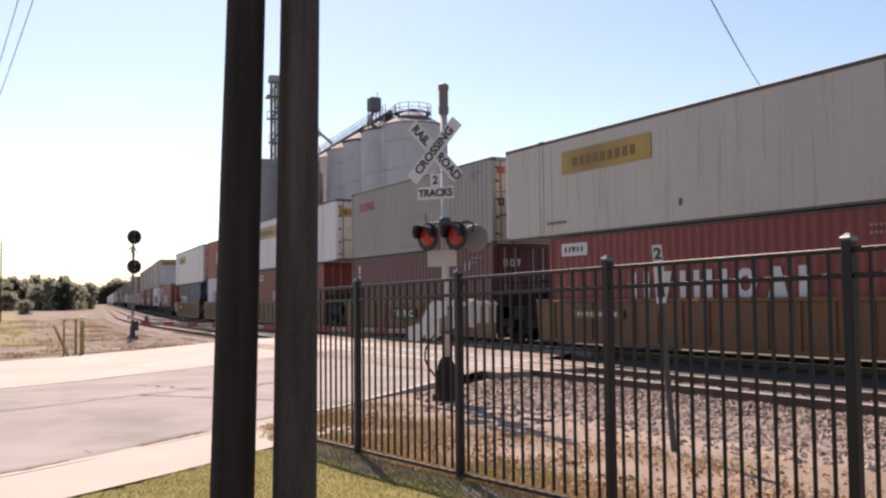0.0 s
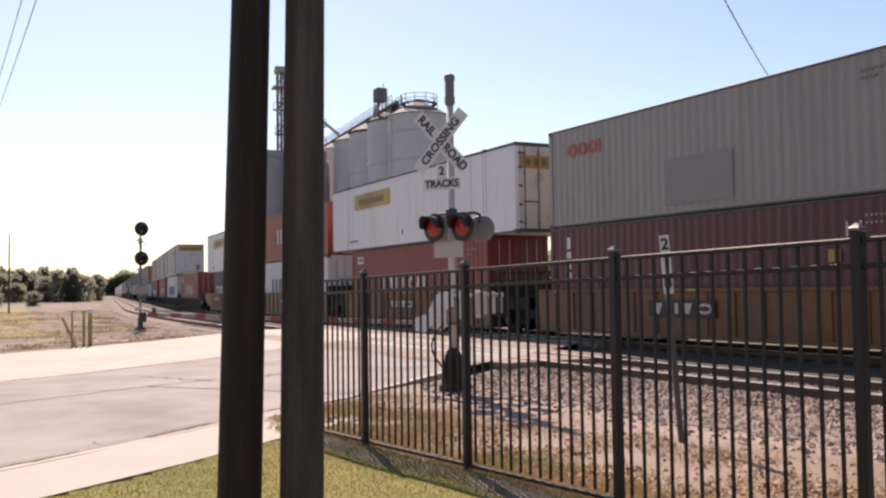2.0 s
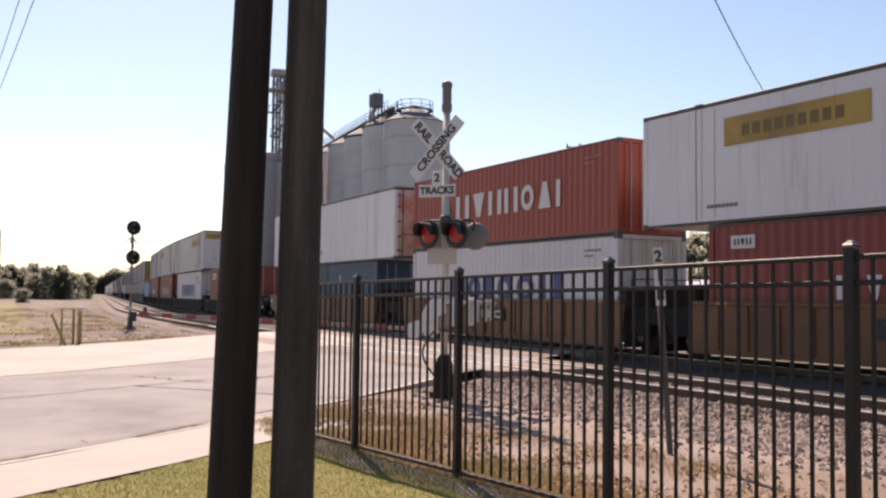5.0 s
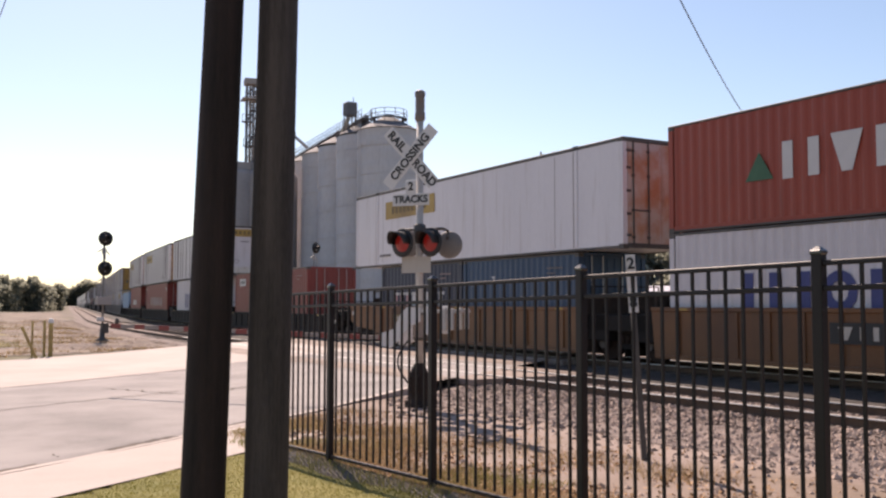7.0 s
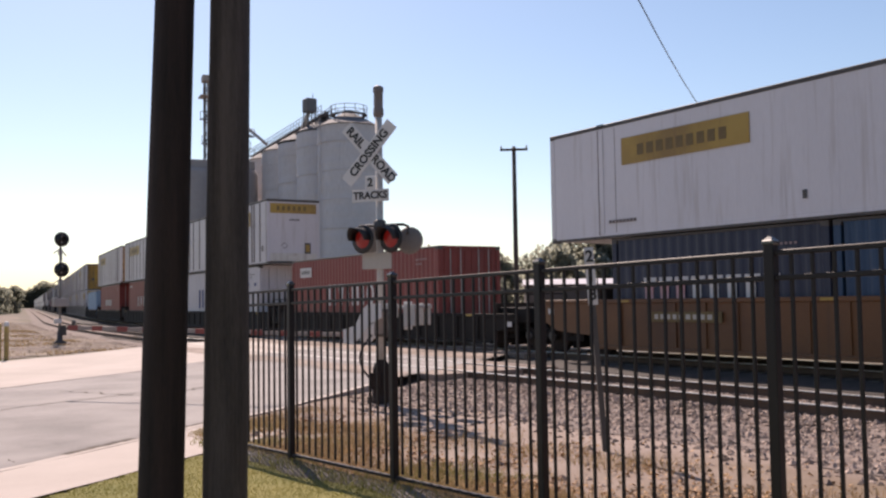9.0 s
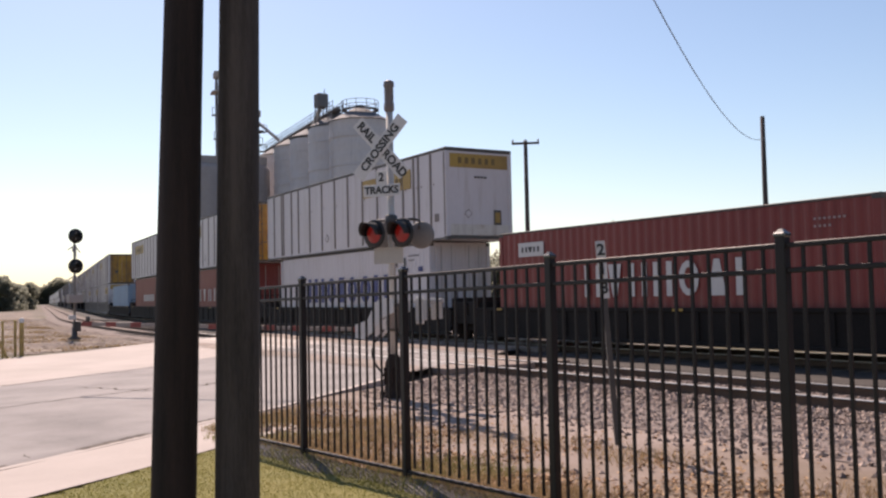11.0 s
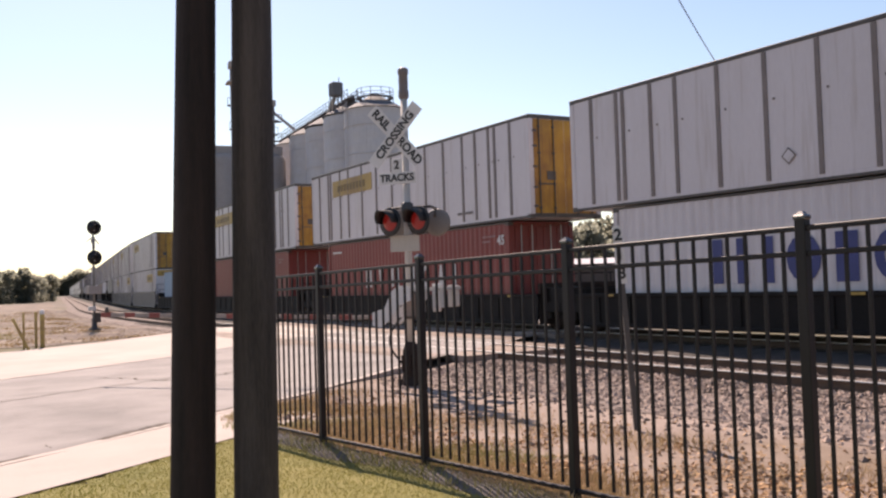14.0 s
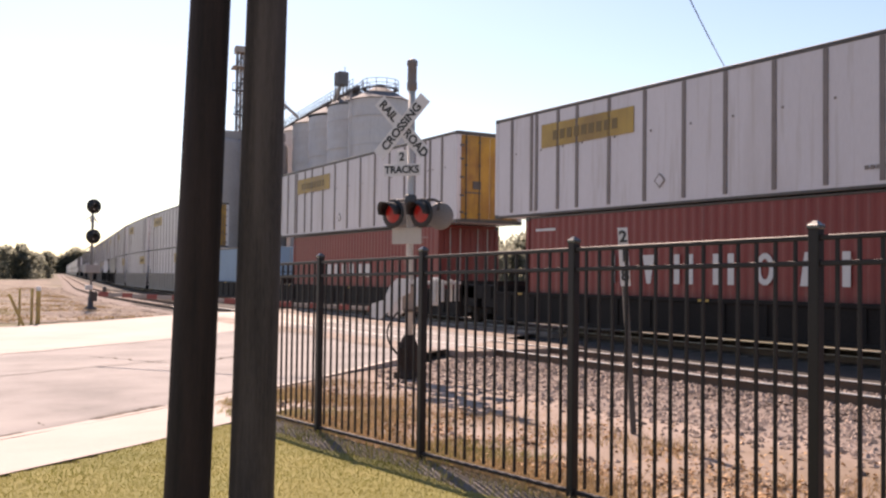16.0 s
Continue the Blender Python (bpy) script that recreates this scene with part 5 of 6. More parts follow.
    # gate arm with stripes, along -x
    arm = new("gate_arm")
    arm.parent = t
    arm["label"] = "lowered gate arm with red and white stripes"
    x, i = -0.5, 0
    while x > -6.4:
        z = 1.10 + 0.024 * (-x - 0.5)
        red = i % 2 == 0
        ln = 0.24 if red else 0.33
        boxpart("red_stripe" if red else "white_stripe", (x - ln / 2, 0, z, ln, 0.03, 0.09 if red else 0.07), RED_STRIPE if red else DULL_STRIPE, arm, bevel=0.006)
        x -= ln
        i += 1
    for x in (-6.3, -4.4, -2.6):
        bm = bmesh.new()
        z = 1.17 + 0.024 * (-x - 0.5)
        lathe(bm, [(0.0, z - 0.03), (0.035, z - 0.03), (0.04, z + 0.03), (0.03, z + 0.07), (0.0, z + 0.08)], 12, pose(x, 0, 0))
        part("arm_lamp", bm, DARK_TRIM, arm)
    bm = bmesh.new()
    for a, b in zip((-0.6, -2.6, -4.4), (-2.6, -4.4, -6.3)):
        tube(bm, (a, 0, 1.17 - 0.024 * (a + 0.5)), (b, 0, 1.17 - 0.024 * (b + 0.5)), 0.008, n=5)
    part("arm_cable", bm, BLACK, arm)


crossing_mast()


# ================= wayside signals =================
def wayside_signal(x, y, heads, top, turn, label, plate=True):
    t = thing("railway_signal", label, "railway signal", m=pose(x, y, ground_z(x, y) - 0.02, 0, 0, turn))
    bm = bmesh.new()
    tube(bm, (0, 0, 0), (0, 0, top), 0.052, 0.045, 12)
    part("mast", bm, GREY_WELL, t, "dull grey mast")
    bm = bmesh.new()
    lathe(bm, [(0.28, 0), (0.28, 0.1), (0.13, 0.18), (0.11, 0.6), (0.06, 0.62)], 14)
    part("base_casting", bm, DARK_TRIM, t)
    for z in heads:
        M = pose(0, -0.16, z, 90, 0, 0)
        bm = bmesh.new()
        lathe(bm, [(0.0, -0.16), (0.14, -0.16), (0.16, -0.02), (0.33, -0.012), (0.33, 0.0), (0.11, 0.0), (0.11, 0.02), (0.0, 0.03)], 28, M)
        h = part("signal_head", bm, BLACK, t, "round black signal head")
        bm = bmesh.new()
        rows = []
        for k in range(13):
            a = math.radians(-20 + 220 * k / 12)
            rows.append([bm.verts.new((r * math.cos(a), -0.16 - d, z + r * math.sin(a))) for r, d in ((0.13, 0.0), (0.125, 0.26), (0.118, 0.26), (0.12, 0.0))])
        for a, b in zip(rows, rows[1:]):
            for i in range(4):
                bm.faces.new((a[i], b[i], b[(i + 1) % 4], a[(i + 1) % 4]))
        part("hood", bm, BLACK, h)
        bm = bmesh.new()
        tube(bm, (0, 0, z - 0.28), (0, -0.18, z - 0.1), 0.03, n=8)
        tube(bm, (0.02, 0, z - 0.42), (0.26, 0.0, z - 0.74), 0.026, n=6)
        tube(bm, (-0.02, 0, z - 0.42), (-0.30, 0.0, z - 0.62), 0.026, n=6)
        tube(bm, (0.06, 0, z - 0.40), (0.06, 0.0, z - 0.95), 0.03, n=6)
        box(bm, 0.0, 0.02, z - 0.60, 0.16, 0.10, 0.20)
        part("bracket", bm, ALU, h)
    if plate:
        boxpart("equipment_case", (0, -0.05, 1.85, 0.64, 0.32, 0.36), CASE_GREY, t, "grey equipment case", bevel=0.02)
        boxpart("relay_box", (-0.12, -0.06, 1.02, 0.30, 0.2, 0.2), SIGN_WHITE, t, "small white relay box", bevel=0.02)
        boxpart("junction_box", (0.1, 0, 0.62, 0.3, 0.26, 0.45), DARK_TRIM, t, bevel=0.02)


wayside_signal(9.36, 43.8, (3.30, 4.65), 4.9, 8, "tall railway signal mast with two round black heads")
wayside_signal(22.9, 51.0, (5.15,), 5.45, 20, "railway signal mast with a round black head beyond the train", False)


def milepost():
    x, y = 7.08, 7.29
    z = ground_z(x, y)
    t = thing("milepost", "slim steel milepost with a white number plate", "sign", m=pose(x, y, z - 0.02) @ Matrix.Rotation(radians(-3.6), 4, Vector((0.695, 0.719, 0))) @ pose(0, 0, 0, 0, 0, -30))
    bm = bmesh.new()
    box(bm, 0, 0, 1.05, 0.055, 0.008, 2.3)
    box(bm, -0.024, 0.02, 1.05, 0.008, 0.045, 2.3)
    box(bm, 0.024, 0.02, 1.05, 0.008, 0.045, 2.3)
    part("post", bm, DARK_TRIM, t)
    p = boxpart("number_plate", (0, -0.012, 1.90, 0.105, 0.006, 0.62), SIGN_WHITE, t, "white plate with black numerals", bevel=0.002)
    for k, ch in enumerate("218"):
        blade_text(p, ch, 0.17, pose(0, -0.018, 2.11 - 0.205 * k, 90, 0, 0))


milepost()


def bollard(x, y, r, h, lean=(0, 0)):
    t = thing("bollard", "weathered yellow steel bollard beside the road" if not any(lean) else "leaning yellow steel post beside the road", "bollard", "yellow bollards by the road",
              m=pose(x, y, ground_z(x, y) - 0.05, lean[0], lean[1], 0))
    bm = bmesh.new()
    lathe(bm, [(r, 0), (r, h - r * 0.6), (r * 0.8, h - r * 0.2), (r * 0.4, h), (0, h)], 16)
    part("shaft", bm, BOLLARD, t)
    if h > 1.22:
        bm = bmesh.new()
        lathe(bm, [(r + 0.004, h - 0.14), (r + 0.004, h - 0.03), (r * 0.5, h + 0.006), (0, h + 0.008)], 16)
        part("pale_cap", bm, SIGN_WHITE, t, "pale cap")


bollard(5.24, 31.9, 0.07, 1.25)
bollard(5.05, 31.9, 0.045, 1.2)
bollard(4.62, 31.4, 0.035, 1.2)
bollard(4.72, 31.0, 0.045, 1.15, (0, -24))


# ================= grain silos and elevator =================
def silo(x, y, r, h, label, detail=True):
    t = thing("grain_silo", label, "silo", "row of grain silos", m=pose(x, y, ground_z(x, y)))
    bm = bmesh.new()
    prof, z = [], 0.0
    while z <= h:
        prof.append((r + 0.035 * math.sin(z * 4.0), z))
        z += 0.4
    lathe(bm, prof, 48)
    part("wall", bm, SILO, t)
    for k in range(1, 7):
        zz = h * k / 6.6
        bm = bmesh.new()
        lathe(bm, [(r + 0.03, zz - 0.08), (r + 0.08, zz - 0.06), (r + 0.08, zz + 0.06), (r + 0.03, zz + 0.08)], 48)
        part("band", bm, SILO, t)
    bm = bmesh.new()
    lathe(bm, [(r + 0.12, h - 0.12), (r + 0.16, h), (r * 0.16, h + 2.0), (r * 0.16, h + 2.25), (0, h + 2.35)], 36, smooth=False)
    part("roof", bm, ROOF, t, "conical grey metal roof")
    if not detail:
        return
    # railed platform round the peak, on short legs
    rail = new("railing")
    rail.parent = t
    q = r * 0.52
    bm = bmesh.new()
    lathe(bm, [(q - 0.3, h + 1.62), (q + 0.35, h + 1.62), (q + 0.35, h + 1.72), (q - 0.3, h + 1.72), (q - 0.3, h + 1.62)], 30, smooth=False)
    part("walkway", bm, ROOF, rail)
    for zz in (2.2, 2.75):
        bm = bmesh.new()
        lathe(bm, [(q + 0.26, h + zz), (q + 0.30, h + zz + 0.04), (q + 0.34, h + zz), (q + 0.30, h + zz - 0.04), (q + 0.26, h + zz)], 30)
        part("rail", bm, ROOF, rail)
    for k in range(11):
        a = math.tau * k / 11
        bm = bmesh.new()
        tube(bm, ((q + 0.3) * math.cos(a), (q + 0.3) * math.sin(a), h + 0.9), ((q + 0.3) * math.cos(a), (q + 0.3) * math.sin(a), h + 2.8), 0.045, n=5)
        part("rail_post", bm, ROOF, rail)
    # ladder cage down the wall
    bm = bmesh.new()
    for dx in (-0.22, 0.22):
        tube(bm, (-(r + 0.2), dx, 1.0), (-(r + 0.2), dx, h + 1.0), 0.04, n=5)
    for k in range(int(h / 0.9)):
        tube(bm, (-(r + 0.2), -0.22, 1.2 + 0.9 * k), (-(r + 0.2), 0.22, 1.2 + 0.9 * k), 0.025, n=4)
    part("ladder", bm, SILO_RIB, t)


for k in range(6):
    silo(57.6 + 1.5 * k, 105.3 + 9.4 * k, 4.0, (24.1, 25.0, 25.1, 25.2, 25.2, 25.2)[k], "grey galvanised cylindrical grain silo with ring bands", k == 0)


def conveyor():
    """The catwalk with its conveyor along the silo tops."""
    t = thing("roof_conveyor", "grey steel conveyor gallery along the silo tops", "conveyor")
    a, b = Vector((57.9, 112.0, 27.0)), Vector((63.9, 151.0, 27.0))
    d = (b - a).normalized()
    ang = -math.degrees(math.atan2(d.x, d.y))
    L = (b - a).length
    m = pose(*((a + b) / 2), 0, 0, ang)
    for x, z, w, hh, nm in ((0, 0, 1.4, 0.12, "deck"), (0.1, 0.3, 0.5, 0.28, "belt_housing")):
        boxpart(nm, (x, 0, z, w, L, hh), ROOF, t, bevel=0.03).matrix_basis = m
    for x in (-0.75, 0.75):
        bm = bmesh.new()
        for z in (0.6, 1.15):
            tube(bm, (x, -L / 2, z), (x, L / 2, z), 0.04, n=5)
        for k in range(28):
            y = -L / 2 + k * L / 27
            tube(bm, (x, y, 0), (x, y, 1.2), 0.04, n=5)
            if k < 27:
                tube(bm, (x, y, 0.1), (x, y + L / 27, 1.1), 0.025, n=4)
        part("handrail", bm, ROOF, t).matrix_basis = m
    # head of the bucket elevator over the second silo, with its spout
    boxpart("elevator_head", (56.2, 113.7, 28.3, 1.55, 1.55, 1.9), ROOF, t, "boxy elevator head", bevel=0.15)
    bm = bmesh.new()
    tube(bm, (56.2, 114.0, 27.4), (57.3, 119.4, 24.9), 0.30, n=10)
    part("spout", bm, ALU, t, "bright sloping spout")
    bm = bmesh.new()
    tube(bm, (56.7, 113.7, 29.0), (56.7, 113.7, 30.0), 0.06, n=6)
    for dx in (-0.6, 0.6):
        for dy in (-0.6, 0.6):
            tube(bm, (56.2 + dx, 113.7 + dy, 24.0), (56.2 + dx, 113.7 + dy, 27.6), 0.09, n=5)
    part("head_frame", bm, ROOF, t)


conveyor()


def head_house():
    """Concrete bins with a tall lattice leg tower behind the two poles."""
    t = thing("grain_elevator", "tall brown-grey grain elevator block with a lattice leg tower", "grain elevator", m=pose(50.0, 138.5, 0, 0, 0, -12))
    for k in range(4):
        bm = bmesh.new()
        lathe(bm, [(2.6, 0), (2.6, 21.5), (2.2, 22.3), (0.0, 22.6)], 24, pose(-4.2 + 3.4 * k, 0, 0))
        part("bin", bm, TOWER, t)
    boxpart("gallery", (1.0, 0, 23.0, 14.0, 2.4, 1.3), TOWER, t, bevel=0.1)
    for x, w, top in ((1.3, 1.6, 36.0), (6.2, 1.3, 30.2)):
        bm = bmesh.new()
        n = int((top - 21) / 1.6)
        for sx in (-1, 1):
            for sy in (-1, 1):
                tube(bm, (x + sx * w / 2, sy * w / 2, 21), (x + sx * w / 2, sy * w / 2, top), 0.11, n=6)
        for k in range(n):
            z0, z1 = 21 + k * (top - 21) / n, 21 + (k + 1) * (top - 21) / n
            for sy in (-1, 1):
                tube(bm, (x - w / 2, sy * w / 2, z0), (x + w / 2, sy * w / 2, z1), 0.06, n=5)
                tube(bm, (x + sy * w / 2, -w / 2, z0), (x + sy * w / 2, w / 2, z1), 0.06, n=5)
                tube(bm, (x - w / 2, sy * w / 2, z1), (x + w / 2, sy * w / 2, z1), 0.06, n=5)
        part("lattice_tower", bm, ROOF, t)
        bm = bmesh.new()
        for dx in (-0.25, 0.25):
            tube(bm, (x + dx, 0, 21), (x + dx, 0, top), 0.22, n=8)
        box(bm, x, 0, top + 0.4, w * 1.5, w * 1.2, 0.9)
        box(bm, x, 0, top - 2.4, w * 2.0, w * 1.8, 0.15)
        part("leg_casing", bm, TOWER, t)
        bm = bmesh.new()
        rt = random.Random(int(top))
        for k in range(7):
            z = 22.5 + k * (top - 23) / 7
            dx, wide = rt.choice((-1, 1)) * rt.uniform(0.4, 1.0), rt.uniform(1.0, 1.9)
            box(bm, x + dx, -w * 0.5, z, wide, 1.0, 0.12)
            for e in (-0.5, 0.5):
                tube(bm, (x + dx + e * wide, -w * 0.5 - 0.5, z), (x + dx + e * wide, -w * 0.5 - 0.5, z + 1.1), 0.05, n=5)
            tube(bm, (x + dx - 0.5 * wide, -w * 0.5 - 0.5, z + 1.1), (x + dx + 0.5 * wide, -w * 0.5 - 0.5, z + 1.1), 0.05, n=5)
            if k % 2:
                tube(bm, (x + dx, -w * 0.5, z + 0.2), (x - dx * 1.6, -w * 0.5, z - 1.8), 0.16, n=6)
        part("platforms", bm, ROOF, t)
    bm = bmesh.new()
    tube(bm, (1.3, 0, 35.5), (5.6, 0, 29.0), 0.25, n=8)
    tube(bm, (6.2, 0, 29.8), (10.0, -1.0, 26.4), 0.25, n=8)
    part("spout", bm, SILO, t)


head_house()


# ================= far utility poles and wires =================
def far_pole(x, y, h, arm, label, r=0.15):
    t = thing("far_utility_pole", label, "pole", m=pose(x, y, 0, 0, 0, -math.degrees(math.atan2(x, y))))
    bm = bmesh.new()
    tube(bm, (0, 0, 0), (0, 0, h), r, r * 0.7, 12)
    part("shaft", bm, POLE_B, t)
    if arm:
        boxpart("crossarm", (0, -0.14, h - 0.18, arm, 0.10, 0.12), POLE_B, t, bevel=0.01)
        for u in (-0.46, 0.0, 0.46):
            bm = bmesh.new()
            lathe(bm, [(0.03, 0), (0.06, 0.03), (0.04, 0.08), (0.06, 0.12), (0.02, 0.16)], 10, pose(u * arm, -0.14, h - 0.12))
            part("insulator", bm, ALU, t)


far_pole(32.0, 39.7, 10.0, 1.5, "slim timber utility pole with a crossarm beyond the train")
far_pole(37.6, 28.5, 9.9, 0, "bare timber utility pole beyond the train")
far_pole(8.2, 92.0, 7.2, 0, "far thin utility pole beside the field", 0.08)
far_pole(3.6, 62.1, 10.8, 1.6, "timber utility pole beside the road")


def wire(p0, p1, sag, label):
    bm = bmesh.new()
    p0, p1 = Vector(p0), Vector(p1)
    polytube(bm, [p0.lerp(p1, k / 24) - Vector((0, 0, 4 * sag * k / 24 * (1 - k / 24))) for k in range(25)], 0.012, 5)
    tagged(part("overhead_wire", bm, WIRE), label, "wire", "overhead wires")


wire((37.6, 28.4, 8.85), (-0.16, 3.38, 9.11), 2.17, "thin dark overhead wire hanging from a pole")
wire((3.6, 62.0, 10.7), (2.02, 5.44, 9.9), 0.9, "thin dark overhead wire to the timber pole")
wire((3.7, 62.0, 10.0), (2.2, 5.37, 9.3), 0.9, "thin dark overhead wire to the timber pole")


# Stand-in shed: wall colour holds its shade, roof colour its reflection.
SHED_WALL = material("shade_dark_cladding", (0.05, 0.04, 0.035), (0.085, 0.068, 0.06), 0.8, scale=0.6, fine=8, bump=0.1)


# ================= trees =================
def tree_meshes(seed, h, spread, n_leaf):
    rnd = random.Random(seed)
    bm = bmesh.new()
    last, r = Vector((0, 0, -0.2)), 0.05 * h * 0.55
    tips = []
    for k in range(5):
        nxt = last + Vector((rnd.uniform(-0.04, 0.04) * h, rnd.uniform(-0.04, 0.04) * h, h * 0.13))
        tube(bm, last, nxt, r, r * 0.8, 8, cap=False)
        last, r = nxt, r * 0.8
        if k > 1:
            for _ in range(3):
                a = rnd.uniform(0, math.tau)
                tip = last + Vector((math.cos(a) * spread * rnd.uniform(0.45, 0.85), math.sin(a) * spread * rnd.uniform(0.45, 0.85), h * rnd.uniform(0.05, 0.25)))
                tube(bm, last, tip, r * 0.5, r * 0.15, 6, cap=False)
                tips.append(tip)
    tips += [last + Vector((rnd.uniform(-0.3, 0.3) * spread, rnd.uniform(-0.3, 0.3) * spread, h * rnd.uniform(0.08, 0.3))) for _ in range(5)]
    trunk = mesh_of("trunk", bm, BARK)
    verts, faces = [], []
    for _ in range(n_leaf):
        c = rnd.choice(tips)
        d = Vector((rnd.gauss(0, 1), rnd.gauss(0, 1), rnd.gauss(0, 0.75)))
        c = c + d.normalized() * spread * 0.36 * rnd.random() ** 0.45
        if rnd.random() < 0.30:
            c = Vector((c.x * 0.9, c.y * 0.9, h * rnd.uniform(0.02, 0.4)))
        if c.z < h * 0.02:
            c.z = h * rnd.uniform(0.02, 0.3)
        s = h * rnd.uniform(0.014, 0.034)
        e = Euler((rnd.uniform(0, 6.3), rnd.uniform(0, 6.3), rnd.uniform(0, 6.3)))
        i = len(verts)
        for v in ((-1, -0.6, 0.15), (0.9, -0.8, -0.1), (1.1, 0.7, 0.2), (-0.2, 1.1, -0.15), (-1.1, 0.5, 0)):
            w = Vector(v) * s
            w.rotate(e)
            verts.append(c + w)
        faces.append((i, i + 1, i + 2, i + 3, i + 4))
    me = bpy.data.meshes.new("crown")
    me.from_pydata(verts, [], faces)
    me.materials.append(HAZE_LEAF)
    return trunk, me


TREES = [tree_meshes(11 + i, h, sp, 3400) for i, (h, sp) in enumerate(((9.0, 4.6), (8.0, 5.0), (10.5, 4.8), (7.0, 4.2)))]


def tree(x, y, i, scale, turn, label="leafy tree at the edge of the open ground, paled for haze"):
    t = thing("tree", label, "tree", "distant trees")
    for nm, me in zip(("trunk", "crown"), TREES[i % 4]):
        p = part(nm, me, None, t)
        p.scale = (scale, scale, scale)
        p.rotation_euler = (0, 0, turn)
    t.matrix_basis = pose(x, y, ground_z(min(x, 400), min(y, 600)) - 0.05)


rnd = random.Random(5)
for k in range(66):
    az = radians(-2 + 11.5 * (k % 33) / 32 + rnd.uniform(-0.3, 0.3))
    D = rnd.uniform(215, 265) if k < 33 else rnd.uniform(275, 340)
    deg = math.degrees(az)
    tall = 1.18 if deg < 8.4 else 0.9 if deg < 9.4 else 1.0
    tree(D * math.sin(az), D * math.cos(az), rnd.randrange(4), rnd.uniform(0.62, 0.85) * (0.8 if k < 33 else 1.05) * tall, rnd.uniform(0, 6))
# Far wood placed and scaled up to fill the camera's view behind the train.
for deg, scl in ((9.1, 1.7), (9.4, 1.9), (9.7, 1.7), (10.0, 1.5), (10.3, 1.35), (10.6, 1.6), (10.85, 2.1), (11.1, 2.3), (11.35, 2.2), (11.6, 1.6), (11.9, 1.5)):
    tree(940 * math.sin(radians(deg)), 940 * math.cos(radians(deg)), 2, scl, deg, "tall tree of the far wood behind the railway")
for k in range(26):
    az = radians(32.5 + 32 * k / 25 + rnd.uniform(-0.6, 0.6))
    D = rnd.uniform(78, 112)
    tree(D * math.sin(az), D * math.cos(az), rnd.randrange(4), rnd.uniform(0.5, 0.8), rnd.uniform(0, 6), "leafy tree beyond the railway, paled for haze")
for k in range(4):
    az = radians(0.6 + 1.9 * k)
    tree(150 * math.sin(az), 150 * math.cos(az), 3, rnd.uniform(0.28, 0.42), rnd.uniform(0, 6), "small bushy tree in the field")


def shed(x, y, w, d, h, turn, mat, label):
    t = thing("metal_shed", label, "building", m=pose(x, y, 0, 0, 0, turn))
    boxpart("wall", (0, 0, h / 2, w, d, h), mat, t, bevel=0.03)
    bm = bmesh.new()
    add_mesh(bm, [(-w / 2 - 0.2, -d / 2 - 0.2, h), (w / 2 + 0.2, -d / 2 - 0.2, h), (w / 2 + 0.2, d / 2 + 0.2, h), (-w / 2 - 0.2, d / 2 + 0.2, h), (-w / 2 - 0.2, 0, h + d * 0.05), (w / 2 + 0.2, 0, h + d * 0.05)],
             [(0, 1, 5, 4), (2, 3, 4, 5), (0, 4, 3), (1, 2, 5), (0, 3, 2, 1)])
    part("roof", bm, WHITE_BOX, t, "metal roof whitened for its shine")
    boxpart("door", (w * 0.2, -d / 2 - 0.02, 1.25, 2.6, 0.06, 2.5), STEEL, t, bevel=0.01)


shed(52, 46, 22, 9, 2.6, -38, SHED_WALL, "low stand-in shed beyond the railway, wall darkened for shade, roof whitened for shine")


# ================= loose ground cover =================
def stones():
    """Crushed stones on the ballast slope and between the tracks."""
    rs = np.random.RandomState(3)
    base = np.array([(1, 0, 0), (0, 1, 0), (-1, 0, 0), (0, -1, 0), (0, 0, 1), (0, 0, -1)], float)
    tri = np.array([(0, 1, 4), (1, 2, 4), (2, 3, 4), (3, 0, 4), (1, 0, 5), (2, 1, 5), (3, 2, 5), (0, 3, 5)])
    V, F = [], []
    n = 0
    while n < 22000:
        y = rs.uniform(1.5, 26)
        u = rs.rand()
        x = 4.6 + 11.5 * u
        if y > R_KERB + ROAD_SLOPE * x - 0.4 or x < fence_x(y) + 0.1:
            continue
        if x < 9.6 and rs.rand() > 0.035 + max(0.0, (x - 7.2) / 2.4) ** 1.3:
            continue
        c = near_x(y)
        d = x - c
        # Pale stones thinned so the darkened bed beside the train shows.
        if d > 1.9 and rs.rand() > 0.10:
            continue
        if abs(abs(d) - 0.7525) < 0.09:
            continue
        z = ground_z(x, y)
        for off in (c,):
            e = abs(x - off)
            if e < 2.9:
                z = max(z, NEAR_RAIL_Z - 0.15 + np.interp(e, [1.45, 1.9, 2.9], [-0.015, -0.06, -0.17]))
        s = rs.uniform(0.020, 0.058) * (1.35 if rs.rand() < 0.1 else 1)
        v = base * rs.uniform(0.55, 1.1, (6, 1)) * (s, s, s * 0.7)
        a = rs.uniform(0, 6.3)
        R = np.array([(math.cos(a), -math.sin(a), 0), (math.sin(a), math.cos(a), 0), (0, 0, 1)])
        v = v @ R.T + (x, y, z + s * 0.3)
        V.append(v)
        F.append(tri + 6 * n)
        n += 1
    me = bpy.data.meshes.new("ballast_stones")
    me.from_pydata(np.concatenate(V).tolist(), [], np.concatenate(F).tolist())
    me.materials.append(STONE)
    tagged(new("ballast_stones", me), "grey-brown crushed ballast stones beside the rails", "gravel", kind="stuff")


stones()


